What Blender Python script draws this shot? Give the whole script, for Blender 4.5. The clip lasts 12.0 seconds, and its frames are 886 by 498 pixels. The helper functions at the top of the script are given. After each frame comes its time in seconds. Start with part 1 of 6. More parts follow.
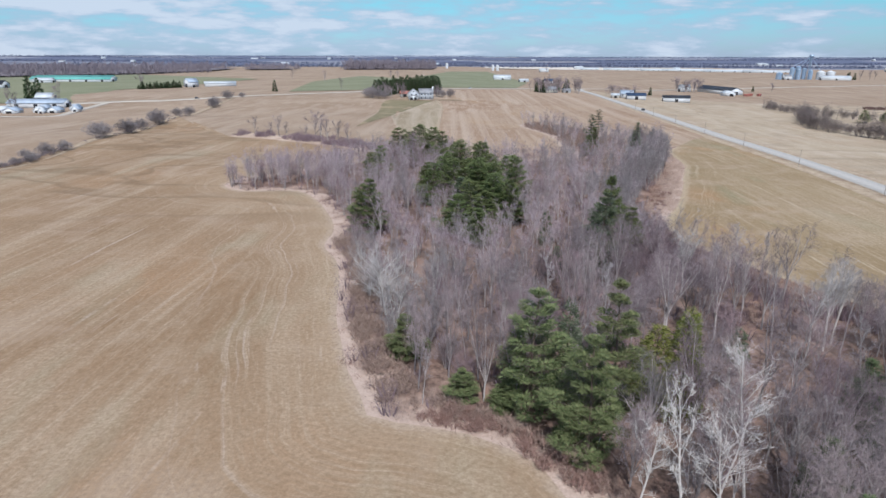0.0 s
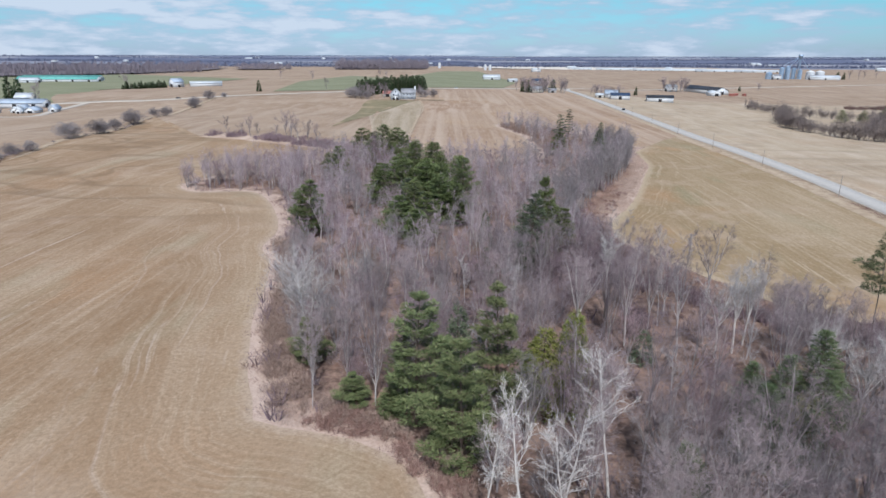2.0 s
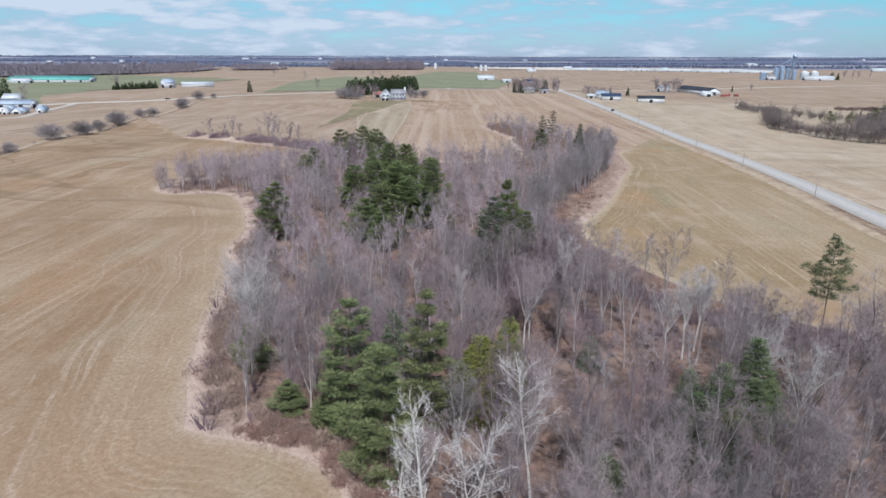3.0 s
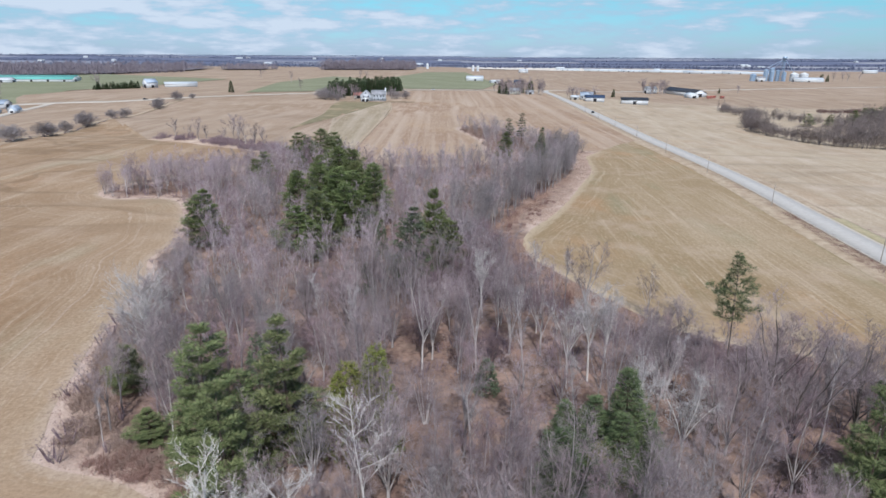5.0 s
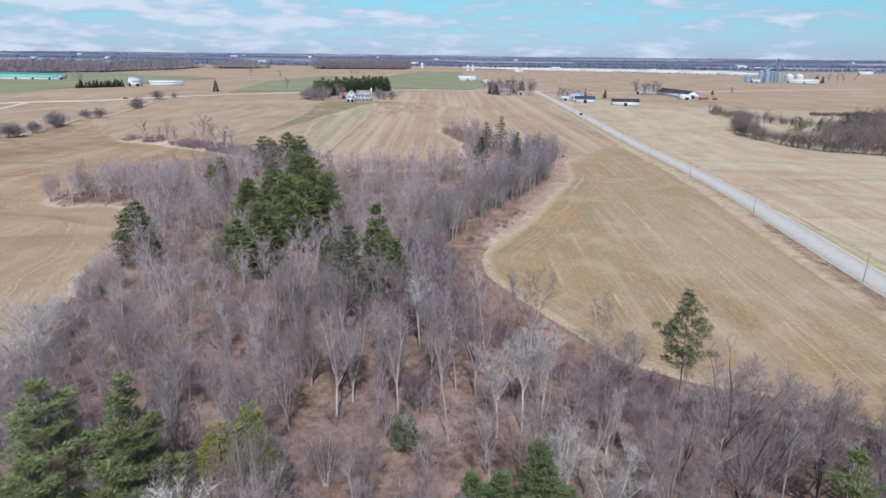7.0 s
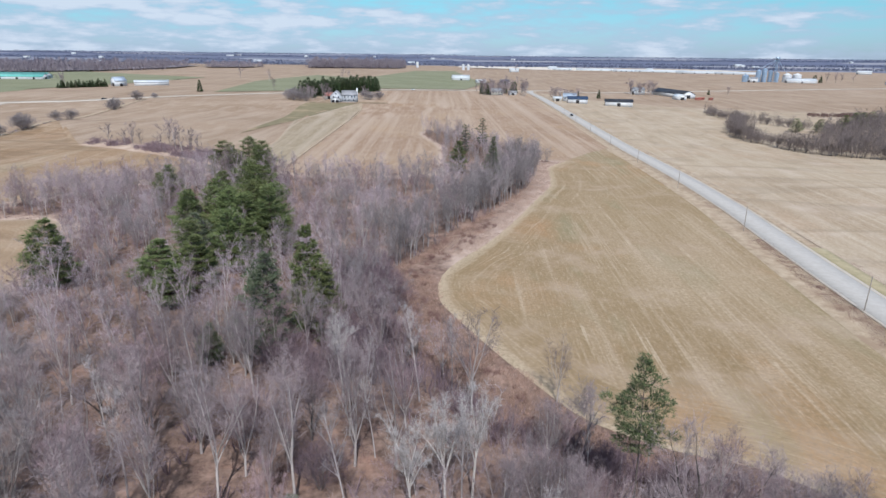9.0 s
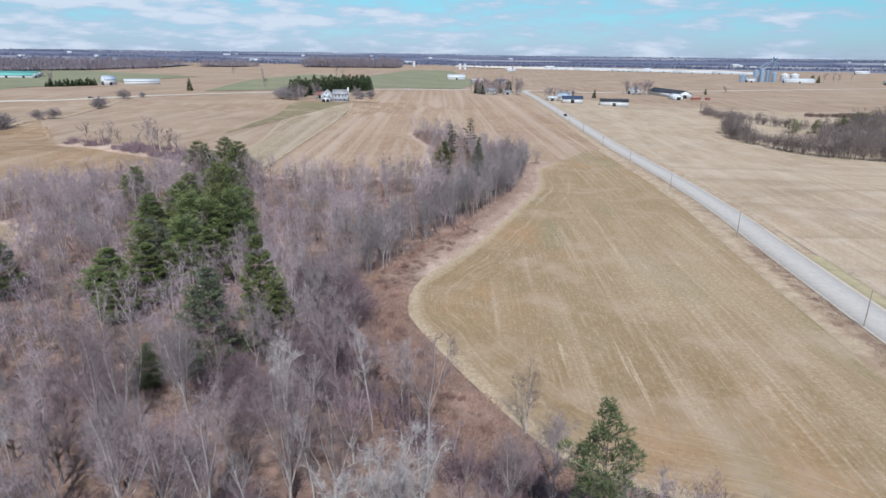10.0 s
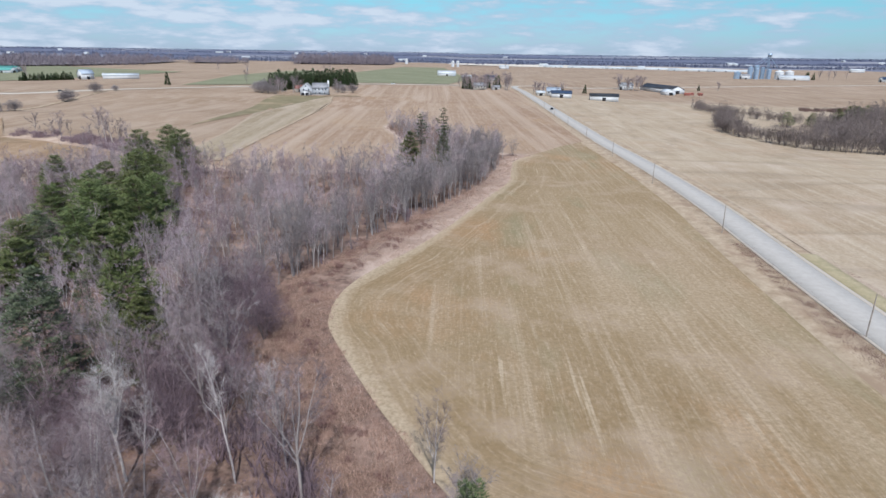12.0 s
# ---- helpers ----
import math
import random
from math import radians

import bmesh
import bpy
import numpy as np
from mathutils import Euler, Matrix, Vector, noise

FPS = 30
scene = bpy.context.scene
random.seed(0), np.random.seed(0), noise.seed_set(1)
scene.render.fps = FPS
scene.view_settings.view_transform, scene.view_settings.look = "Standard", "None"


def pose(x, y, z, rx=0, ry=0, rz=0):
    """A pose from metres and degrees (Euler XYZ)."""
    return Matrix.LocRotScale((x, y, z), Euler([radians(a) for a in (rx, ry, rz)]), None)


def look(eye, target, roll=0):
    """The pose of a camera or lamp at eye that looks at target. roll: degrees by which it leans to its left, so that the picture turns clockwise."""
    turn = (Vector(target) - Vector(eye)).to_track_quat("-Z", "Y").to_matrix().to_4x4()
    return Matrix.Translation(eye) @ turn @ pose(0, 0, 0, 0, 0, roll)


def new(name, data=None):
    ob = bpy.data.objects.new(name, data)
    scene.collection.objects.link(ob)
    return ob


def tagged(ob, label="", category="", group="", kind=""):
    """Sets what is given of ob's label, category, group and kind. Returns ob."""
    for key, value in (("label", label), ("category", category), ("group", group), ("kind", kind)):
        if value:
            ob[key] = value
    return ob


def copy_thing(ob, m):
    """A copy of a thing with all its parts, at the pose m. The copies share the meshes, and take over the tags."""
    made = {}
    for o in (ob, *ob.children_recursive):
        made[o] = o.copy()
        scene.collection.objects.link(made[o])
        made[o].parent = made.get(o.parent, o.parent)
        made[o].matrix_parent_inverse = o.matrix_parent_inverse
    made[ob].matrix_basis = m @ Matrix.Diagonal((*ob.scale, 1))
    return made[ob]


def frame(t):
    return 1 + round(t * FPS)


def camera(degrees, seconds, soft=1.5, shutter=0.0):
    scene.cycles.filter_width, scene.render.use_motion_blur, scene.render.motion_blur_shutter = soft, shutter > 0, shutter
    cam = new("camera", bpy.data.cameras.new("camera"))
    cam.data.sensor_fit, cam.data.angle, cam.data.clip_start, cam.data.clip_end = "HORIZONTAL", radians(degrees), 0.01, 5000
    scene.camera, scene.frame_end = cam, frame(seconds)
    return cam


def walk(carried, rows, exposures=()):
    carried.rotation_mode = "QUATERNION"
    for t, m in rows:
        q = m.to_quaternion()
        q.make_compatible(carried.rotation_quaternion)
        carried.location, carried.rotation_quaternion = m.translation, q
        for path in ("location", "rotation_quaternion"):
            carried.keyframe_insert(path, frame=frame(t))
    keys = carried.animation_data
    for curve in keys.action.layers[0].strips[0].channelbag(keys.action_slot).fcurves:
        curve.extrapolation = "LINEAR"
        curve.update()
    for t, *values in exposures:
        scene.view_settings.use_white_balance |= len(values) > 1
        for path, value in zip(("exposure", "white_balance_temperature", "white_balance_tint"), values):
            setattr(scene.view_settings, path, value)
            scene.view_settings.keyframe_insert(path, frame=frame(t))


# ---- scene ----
cam = camera(73.7, 12.0, soft=1.5, shutter=0.35)
PATH = [
    (0, (-18.454, -7.973, 43.087), (-18.566, -6.076, 42.465), 0.1),
    (0.5, (-15.449, -7.681, 43.0), (-15.558, -5.783, 42.377), 0.1),
    (1, (-12.204, -7.362, 43.038), (-12.311, -5.465, 42.415), 0.1),
    (1.5, (-8.625, -7.049, 43.061), (-8.73, -5.152, 42.439), 0.1),
    (2, (-4.728, -6.412, 43.241), (-4.831, -4.514, 42.618), 0.1),
    (2.5, (-0.88, -5.597, 43.379), (-0.98, -3.699, 42.757), 0.1),
    (3, (3.061, -4.582, 43.524), (2.963, -2.684, 42.902), 0.1),
    (5, (17.631, 1.31, 44.279), (17.544, 3.209, 43.657), 0.3),
    (5.5, (20.311, 3.307, 44.441), (20.226, 5.206, 43.819), 0.4),
    (6, (22.818, 6.082, 44.607), (22.735, 7.981, 43.984), 0.4),
    (6.5, (25.243, 9.12, 44.782), (25.161, 11.018, 44.158), 0.5),
    (7, (27.282, 12.467, 45.08), (27.204, 14.366, 44.455), 0.6),
    (9, (36.248, 28.004, 45.104), (36.174, 29.902, 44.477), 0.6),
    (9.5, (38.204, 32.104, 44.82), (38.135, 34.002, 44.194), 0.6),
    (10, (41.086, 36.226, 44.512), (41.018, 38.123, 43.884), 0.7),
    (10.5, (43.867, 39.835, 43.973), (43.799, 41.733, 43.346), 0.7),
    (11, (46.64, 43.582, 42.772), (46.576, 45.479, 42.144), 0.7),
    (11.5, (49.326, 47.837, 41.033), (49.264, 49.734, 40.403), 0.7),
    (12, (51.239, 52.31, 39.004), (51.183, 54.207, 38.374), 0.8),
]
EXPOSURE, SKY, SUN = 0.28, 0.09, 4.2
CLOUD, CLOUD_BASE, TINT = (6.15, 6.75, 7.5, 1), (4.2, 5.1, 6.3, 1), (0.53, 0.745, 0.955, 1)
walk(cam, [(t, look(eye, target, roll)) for t, eye, target, roll in PATH], exposures=((0.0, EXPOSURE - 0.07, 5950, 10), (3.0, EXPOSURE - 0.06, 5960, 10), (6.0, EXPOSURE, 5990, 10), (9.5, EXPOSURE, 6040, 10), (12.0, EXPOSURE - 0.04, 6030, 10)))

# ---- sky and sun ----
SUN_EL, SUN_AZ = radians(50), radians(172)   # bearing clockwise from +y
world = bpy.data.worlds.new("sky")
scene.world = world
world.use_nodes = True
wt = world.node_tree
wt.nodes.clear()
w_out = wt.nodes.new("ShaderNodeOutputWorld")
w_bg = wt.nodes.new("ShaderNodeBackground")
w_sky = wt.nodes.new("ShaderNodeTexSky")
w_sky.sky_type = "NISHITA"
w_sky.sun_disc = False
w_sky.sun_elevation, w_sky.sun_rotation = SUN_EL, SUN_AZ
w_sky.altitude, w_sky.air_density, w_sky.dust_density, w_sky.ozone_density = 300, 1.0, 0.3, 2.0
w_co = wt.nodes.new("ShaderNodeTexCoord")
w_map = wt.nodes.new("ShaderNodeMapping")
w_map.inputs["Scale"].default_value = (12.0, 12.0, 56.0)
w_map.inputs["Location"].default_value = (3.1, 0.4, 1.7)
w_noise = wt.nodes.new("ShaderNodeTexNoise")
w_noise.inputs["Scale"].default_value = 1.0
w_noise.inputs["Detail"].default_value = 7.0
w_noise.inputs["Roughness"].default_value = 0.58
w_ramp = wt.nodes.new("ShaderNodeValToRGB")
w_ramp.color_ramp.elements[0].position, w_ramp.color_ramp.elements[1].position = 0.47, 0.63
w_ramp.color_ramp.elements[0].color = (0, 0, 0, 1)
w_ramp.color_ramp.elements[1].color = (0.95, 0.95, 0.95, 1)
w_mix = wt.nodes.new("ShaderNodeMix")
w_mix.data_type = "RGBA"
w_grey = wt.nodes.new("ShaderNodeMix")
w_grey.data_type = "RGBA"
w_grey.inputs["A"].default_value, w_grey.inputs["B"].default_value = CLOUD_BASE, CLOUD
w_tint = wt.nodes.new("ShaderNodeMix")
w_tint.data_type, w_tint.blend_type = "RGBA", "MULTIPLY"
w_tint.inputs["Factor"].default_value = 1.0
w_band = wt.nodes.new("ShaderNodeValToRGB")
w_band.color_ramp.elements[0].position, w_band.color_ramp.elements[0].color = 0.0, (0.47, 0.62, 0.98, 1)
w_band.color_ramp.elements[1].position, w_band.color_ramp.elements[1].color = 0.16, TINT
mid_tint = w_band.color_ramp.elements.new(0.085)
mid_tint.color = (0.52, 0.90, 0.94, 1)
wt.links.new(w_co.outputs["Generated"], w_map.inputs["Vector"])
wt.links.new(w_map.outputs["Vector"], w_noise.inputs["Vector"])
w_map2 = wt.nodes.new("ShaderNodeMapping")
w_map2.inputs["Scale"].default_value = (2.2, 2.2, 26.0)
w_map2.inputs["Location"].default_value = (0.7, 1.4, 0.2)
w_noise2 = wt.nodes.new("ShaderNodeTexNoise")
w_noise2.inputs["Scale"].default_value = 1.0
w_noise2.inputs["Detail"].default_value = 4.0
w_sum = wt.nodes.new("ShaderNodeMath")
w_sum.operation = "MULTIPLY_ADD"
w_sum.inputs[1].default_value = 0.50
wt.links.new(w_co.outputs["Generated"], w_map2.inputs["Vector"])
wt.links.new(w_map2.outputs["Vector"], w_noise2.inputs["Vector"])
wt.links.new(w_noise2.outputs["Fac"], w_sum.inputs[0])
w_half = wt.nodes.new("ShaderNodeMath")
w_half.operation = "MULTIPLY"
w_half.inputs[1].default_value = 0.62
wt.links.new(w_noise.outputs["Fac"], w_half.inputs[0])
# the cloud sheet is thicker towards the west
w_sep = wt.nodes.new("ShaderNodeSeparateXYZ")
wt.links.new(w_co.outputs["Generated"], w_sep.inputs["Vector"])
w_west = wt.nodes.new("ShaderNodeMath")
w_west.operation = "MULTIPLY_ADD"
w_west.inputs[1].default_value = -0.11
wt.links.new(w_sep.outputs["X"], w_west.inputs[0])
wt.links.new(w_sep.outputs["Z"], w_band.inputs["Fac"])
wt.links.new(w_band.outputs["Color"], w_tint.inputs["B"])
wt.links.new(w_half.outputs["Value"], w_west.inputs[2])
wt.links.new(w_west.outputs["Value"], w_sum.inputs[2])
wt.links.new(w_sum.outputs["Value"], w_ramp.inputs["Fac"])
wt.links.new(w_ramp.outputs["Color"], w_mix.inputs["Factor"])
w_span = wt.nodes.new("ShaderNodeMapRange")
w_span.inputs["From Min"].default_value, w_span.inputs["From Max"].default_value = 0.56, 0.67
wt.links.new(w_sum.outputs["Value"], w_span.inputs["Value"])
wt.links.new(w_span.outputs["Result"], w_grey.inputs["Factor"])
wt.links.new(w_grey.outputs["Result"], w_mix.inputs["B"])
wt.links.new(w_sky.outputs["Color"], w_tint.inputs["A"])
wt.links.new(w_tint.outputs["Result"], w_mix.inputs["A"])
wt.links.new(w_mix.outputs["Result"], w_bg.inputs["Color"])
w_bg.inputs["Strength"].default_value = SKY
wt.links.new(w_bg.outputs["Background"], w_out.inputs["Surface"])

sun_data = bpy.data.lights.new("sun", "SUN")
sun_data.energy, sun_data.angle, sun_data.color = SUN, radians(0.6), (1.0, 0.97, 0.93)
sun = new("sun", sun_data)
sun_dir = Vector((math.sin(SUN_AZ) * math.cos(SUN_EL), math.cos(SUN_AZ) * math.cos(SUN_EL), math.sin(SUN_EL)))
sun.matrix_world = look(sun_dir * 300, (0, 0, 0))


# ---- materials ----
def shader(name, rough=0.9, spec=0.2, metal=0.0):
    m = bpy.data.materials.new(name)
    m.use_nodes = True
    nt = m.node_tree
    b = nt.nodes["Principled BSDF"]
    b.inputs["Roughness"].default_value = rough
    b.inputs["Specular IOR Level"].default_value = spec
    b.inputs["Metallic"].default_value = metal
    return m, nt, b


def node_noise(nt, vec, scale, detail=3.0, rough=0.55):
    n = nt.nodes.new("ShaderNodeTexNoise")
    n.inputs["Scale"].default_value, n.inputs["Detail"].default_value, n.inputs["Roughness"].default_value = scale, detail, rough
    nt.links.new(vec, n.inputs["Vector"])
    return n.outputs["Fac"]


def node_map(nt, vec, scale, turn=0.0):
    n = nt.nodes.new("ShaderNodeMapping")
    n.inputs["Scale"].default_value = scale
    n.inputs["Rotation"].default_value = (0, 0, radians(turn))
    nt.links.new(vec, n.inputs["Vector"])
    return n.outputs["Vector"]


def node_span(nt, val, a, b, lo=0.0, hi=1.0):
    n = nt.nodes.new("ShaderNodeMapRange")
    for k, v in zip(("From Min", "From Max", "To Min", "To Max"), (a, b, lo, hi)):
        n.inputs[k].default_value = v
    nt.links.new(val, n.inputs["Value"])
    return n.outputs["Result"]


def node_mix(nt, fac, a, b, blend="MIX"):
    n = nt.nodes.new("ShaderNodeMix")
    n.data_type, n.blend_type = "RGBA", blend
    for key, v in (("Factor", fac), ("A", a), ("B", b)):
        if isinstance(v, (int, float)):
            n.inputs[key].default_value = v
        elif isinstance(v, tuple):
            n.inputs[key].default_value = (*v, 1)
        else:
            nt.links.new(v, n.inputs[key])
    return n.outputs["Result"]


def node_math(nt, op, a, b):
    n = nt.nodes.new("ShaderNodeMath")
    n.operation = op
    for i, v in enumerate((a, b)):
        if isinstance(v, (int, float)):
            n.inputs[i].default_value = v
        else:
            nt.links.new(v, n.inputs[i])
    return n.outputs["Value"]


def node_bump(nt, b, height, strength=0.4, dist=0.1):
    n = nt.nodes.new("ShaderNodeBump")
    n.inputs["Strength"].default_value, n.inputs["Distance"].default_value = strength, dist
    nt.links.new(height, n.inputs["Height"])
    nt.links.new(n.outputs["Normal"], b.inputs["Normal"])


def field_material(name, dark, mid, light, edge, turn=0.0, edge_w=2.5, track=0.55, streak=0.5, headland=0.0, fine=1.0, warm=None, cool=None, bend=(34, 20), run=1.0, broad_k=1.0, thin=0.0, contour=0.0):
    """Worked ground: fine drill rows along one way, soft patches, flecks of straw, and tracks that follow the field's edge."""
    dark, mid, light, edge = [(c[0], c[1], c[2] * 1.06) for c in (dark, mid, light, edge)]
    m, nt, b = shader(name, 0.95, 0.1)
    co = nt.nodes.new("ShaderNodeTexCoord").outputs["Object"]
    att = nt.nodes.new("ShaderNodeAttribute")
    att.attribute_name = "edge_dist"
    d = att.outputs["Fac"]
    wig = node_math(nt, "ADD", d, node_span(nt, node_noise(nt, co, 0.03, 2.0), 0, 1, -4, 4))
    sep = nt.nodes.new("ShaderNodeSeparateXYZ")
    nt.links.new(co, sep.inputs["Vector"])
    comb = nt.nodes.new("ShaderNodeCombineXYZ")
    nt.links.new(wig, comb.inputs["X"])
    nt.links.new(sep.outputs["Y"], comb.inputs["Y"])
    curved = comb.outputs["Vector"]
    straight = node_map(nt, co, (1, 1, 1), turn)
    blend = nt.nodes.new("ShaderNodeMix")
    blend.data_type = "FLOAT"
    near = node_span(nt, node_math(nt, "ADD", d, node_span(nt, node_noise(nt, co, 0.02, 2.0), 0, 1, -8, 8)), *bend) if track else None

    def rows(sx, sy, detail, rough):
        a = node_noise(nt, node_map(nt, straight, (sx, sy, 1)), 1.0, detail, rough)
        if not track:
            return a
        c = node_noise(nt, node_map(nt, curved, (sx, sy, 1)), 1.0, detail, rough)
        n = nt.nodes.new("ShaderNodeMix")
        n.data_type = "FLOAT"
        for key, v in ((0, near), (2, a), (3, c)):
            nt.links.new(v, n.inputs[key])
        return n.outputs[0]

    lines = rows(0.75 * fine, 0.014 * run, 5.0, 0.65)
    broad = rows(0.11, 0.010 * run, 3.0, 0.5)
    flecks = rows(2.2 * fine, 0.38 * run, 5.0, 0.75)
    patch = node_noise(nt, co, 0.016, 4.0)
    spots = node_noise(nt, co, 0.09, 5.0, 0.65)
    grain = node_noise(nt, co, 1.6, 6.0, 0.75)
    col = node_mix(nt, node_span(nt, patch, 0.38, 0.62), dark, mid)
    if warm:
        col = node_mix(nt, node_span(nt, node_noise(nt, node_map(nt, co, (1, 0.6, 1)), 0.028, 4.0, 0.6), 0.54, 0.66, 0.0, 0.75), col, warm)
    if cool:
        col = node_mix(nt, node_span(nt, node_noise(nt, node_map(nt, co, (1.6, 0.5, 1.3)), 0.035, 4.0, 0.6), 0.54, 0.66, 0.0, 0.7), col, cool)
    col = node_mix(nt, node_math(nt, "MULTIPLY", node_span(nt, broad, 0.48, 0.66), streak * broad_k), col, light)
    col = node_mix(nt, node_math(nt, "MULTIPLY", node_span(nt, spots, 0.50, 0.68), streak * 0.5), col, light)
    col = node_mix(nt, node_math(nt, "MULTIPLY", node_span(nt, lines, 0.52, 0.68), streak * 0.9), col, light)
    col = node_mix(nt, node_math(nt, "MULTIPLY", node_span(nt, lines, 0.46, 0.34), streak * 0.55), col, dark)
    col = node_mix(nt, node_math(nt, "MULTIPLY", node_span(nt, flecks, 0.50, 0.66), streak * 0.75), col, light)
    if thin:
        # thin broken lines of bleached straw, strongest in patches
        fine_rows = rows(0.62, 0.020, 3.0, 0.6)
        gap = node_span(nt, node_noise(nt, node_map(nt, co, (1, 0.6, 1)), 0.08, 4.0, 0.65), 0.47, 0.60)
        col = node_mix(nt, node_math(nt, "MULTIPLY", node_math(nt, "MULTIPLY", node_span(nt, fine_rows, 0.60, 0.67), gap), thin), col, edge)
        bleach = node_math(nt, "MULTIPLY", node_span(nt, node_noise(nt, co, 0.045, 5.0, 0.65), 0.52, 0.66), node_span(nt, grain, 0.40, 0.60))
        col = node_mix(nt, node_math(nt, "MULTIPLY", bleach, thin), col, (light[0], light[1] * 0.97, light[2] * 1.04))
    if contour:
        # thin dark lines along one level of a stretched noise, far part only
        swell = node_noise(nt, node_map(nt, co, (0.0065, 0.028, 1)), 1.0, 2.0, 0.45)
        line = node_math(nt, "MULTIPLY", node_span(nt, swell, 0.485, 0.505), node_span(nt, swell, 0.55, 0.507))
        far_part = node_span(nt, sep.outputs["Y"], 120, 170)
        col = node_mix(nt, node_math(nt, "MULTIPLY", node_math(nt, "MULTIPLY", line, far_part), contour), col, (dark[0] * 0.62, dark[1] * 0.66, dark[2] * 0.7))
    if headland:
        col = node_mix(nt, node_math(nt, "MULTIPLY", node_span(nt, wig, 16, 3), headland), col, light)
    if track:
        ruts = node_noise(nt, node_map(nt, curved, (0.5, 0.006, 1)), 1.0, 3.0, 0.7)
        col = node_mix(nt, node_math(nt, "MULTIPLY", node_math(nt, "MULTIPLY", node_span(nt, ruts, 0.58, 0.66), node_span(nt, d, 40, 15)), track), col, edge)
    wob = node_math(nt, "ADD", d, node_span(nt, node_noise(nt, co, 0.5, 5.0, 0.7), 0, 1, -1.6, 1.6))
    col = node_mix(nt, node_span(nt, wob, edge_w + 1.2, edge_w - 1.2, 0.0, 0.85), col, edge)
    col = node_mix(nt, node_span(nt, grain, 0.34, 0.66, 0.0, 0.58), col, (dark[0] * 0.62, dark[1] * 0.62, dark[2] * 0.6))
    nt.links.new(col, b.inputs["Base Color"])
    node_bump(nt, b, grain, 0.5, 0.12)
    return m


def mottled(name, a, c, scale=0.3, fine=2.0, rough=0.95, third=None, metal=0.0, spec=0.2, vary=0.0, bump=0.3):
    """Two or three colours mixed at two scales."""
    m, nt, b = shader(name, rough, spec, metal)
    co = nt.nodes.new("ShaderNodeTexCoord").outputs["Object"]
    big = node_noise(nt, co, scale, 4.0, 0.6)
    small = node_noise(nt, co, fine, 5.0, 0.65)
    col = node_mix(nt, node_span(nt, node_math(nt, "ADD", node_math(nt, "MULTIPLY", big, 0.65), node_math(nt, "MULTIPLY", small, 0.35)), 0.38, 0.62), a, c)
    if third:
        col = node_mix(nt, node_span(nt, node_noise(nt, co, scale * 0.45, 4.0), 0.52, 0.66), col, third)
    if vary:
        info = nt.nodes.new("ShaderNodeObjectInfo")
        hsv = nt.nodes.new("ShaderNodeHueSaturation")
        nt.links.new(node_span(nt, info.outputs["Random"], 0, 1, 1 - vary, 1 + vary), hsv.inputs["Value"])
        nt.links.new(node_span(nt, info.outputs["Random"], 0, 1, 0.5 - vary * 0.05, 0.5 + vary * 0.05), hsv.inputs["Hue"])
        nt.links.new(col, hsv.inputs["Color"])
        col = hsv.outputs["Color"]
    nt.links.new(col, b.inputs["Base Color"])
    if bump:
        node_bump(nt, b, small, bump, 0.05)
    return m


def twig_material(name, a, c, vary=0.3, rough=0.9):
    """Bark and twigs: every twig a little different."""
    m, nt, b = shader(name, rough, 0.15)
    geo = nt.nodes.new("ShaderNodeNewGeometry")
    info = nt.nodes.new("ShaderNodeObjectInfo")
    col = node_mix(nt, geo.outputs["Random Per Island"], a, c)
    co = nt.nodes.new("ShaderNodeTexCoord").outputs["Object"]
    col = node_mix(nt, node_span(nt, node_noise(nt, co, 3.0, 3.0), 0.3, 0.7, 0.0, 0.35), col, (a[0] * 0.5, a[1] * 0.5, a[2] * 0.5))
    hsv = nt.nodes.new("ShaderNodeHueSaturation")
    nt.links.new(node_span(nt, info.outputs["Random"], 0, 1, 1 - vary, 1 + vary), hsv.inputs["Value"])
    nt.links.new(node_span(nt, info.outputs["Random"], 0, 1, 0.485, 0.515), hsv.inputs["Hue"])
    nt.links.new(col, hsv.inputs["Color"])
    nt.links.new(hsv.outputs["Color"], b.inputs["Base Color"])
    return m


STRAW = (0.47, 0.380, 0.285)
M_ground = field_material("dry_farmland", (0.268, 0.188, 0.120), (0.345, 0.256, 0.174), (0.45, 0.362, 0.266), STRAW, turn=2, track=0, streak=0.5)
M_left = field_material("brown_stubble", (0.248, 0.160, 0.088), (0.308, 0.212, 0.126), (0.435, 0.340, 0.228), STRAW, turn=1, edge_w=0.6, track=0.5, streak=0.6, headland=0.3, warm=(0.32, 0.20, 0.115), cool=(0.31, 0.265, 0.18), bend=(26, 12), broad_k=0.8, thin=0.6, contour=0.5)
M_right = field_material("olive_stubble", (0.250, 0.176, 0.092), (0.292, 0.216, 0.120), (0.445, 0.352, 0.236), (0.47, 0.38, 0.255), turn=0, edge_w=1.6, track=0.2, streak=0.72, warm=(0.355, 0.215, 0.115), cool=(0.225, 0.21, 0.125), bend=(16, 7), broad_k=0.6, thin=0.8)
M_north = field_material("pale_brown_stubble", (0.285, 0.192, 0.122), (0.36, 0.262, 0.172), (0.46, 0.362, 0.262), STRAW, turn=-3, edge_w=1.5, track=0.1, streak=0.85, fine=0.3, warm=(0.35, 0.235, 0.14), bend=(10, 4), run=0.16)
M_northwest = field_material("greenish_stubble", (0.27, 0.212, 0.132), (0.33, 0.268, 0.172), (0.46, 0.38, 0.278), STRAW, turn=-5, edge_w=0.8, track=0, streak=0.8, fine=0.35, run=0.3)
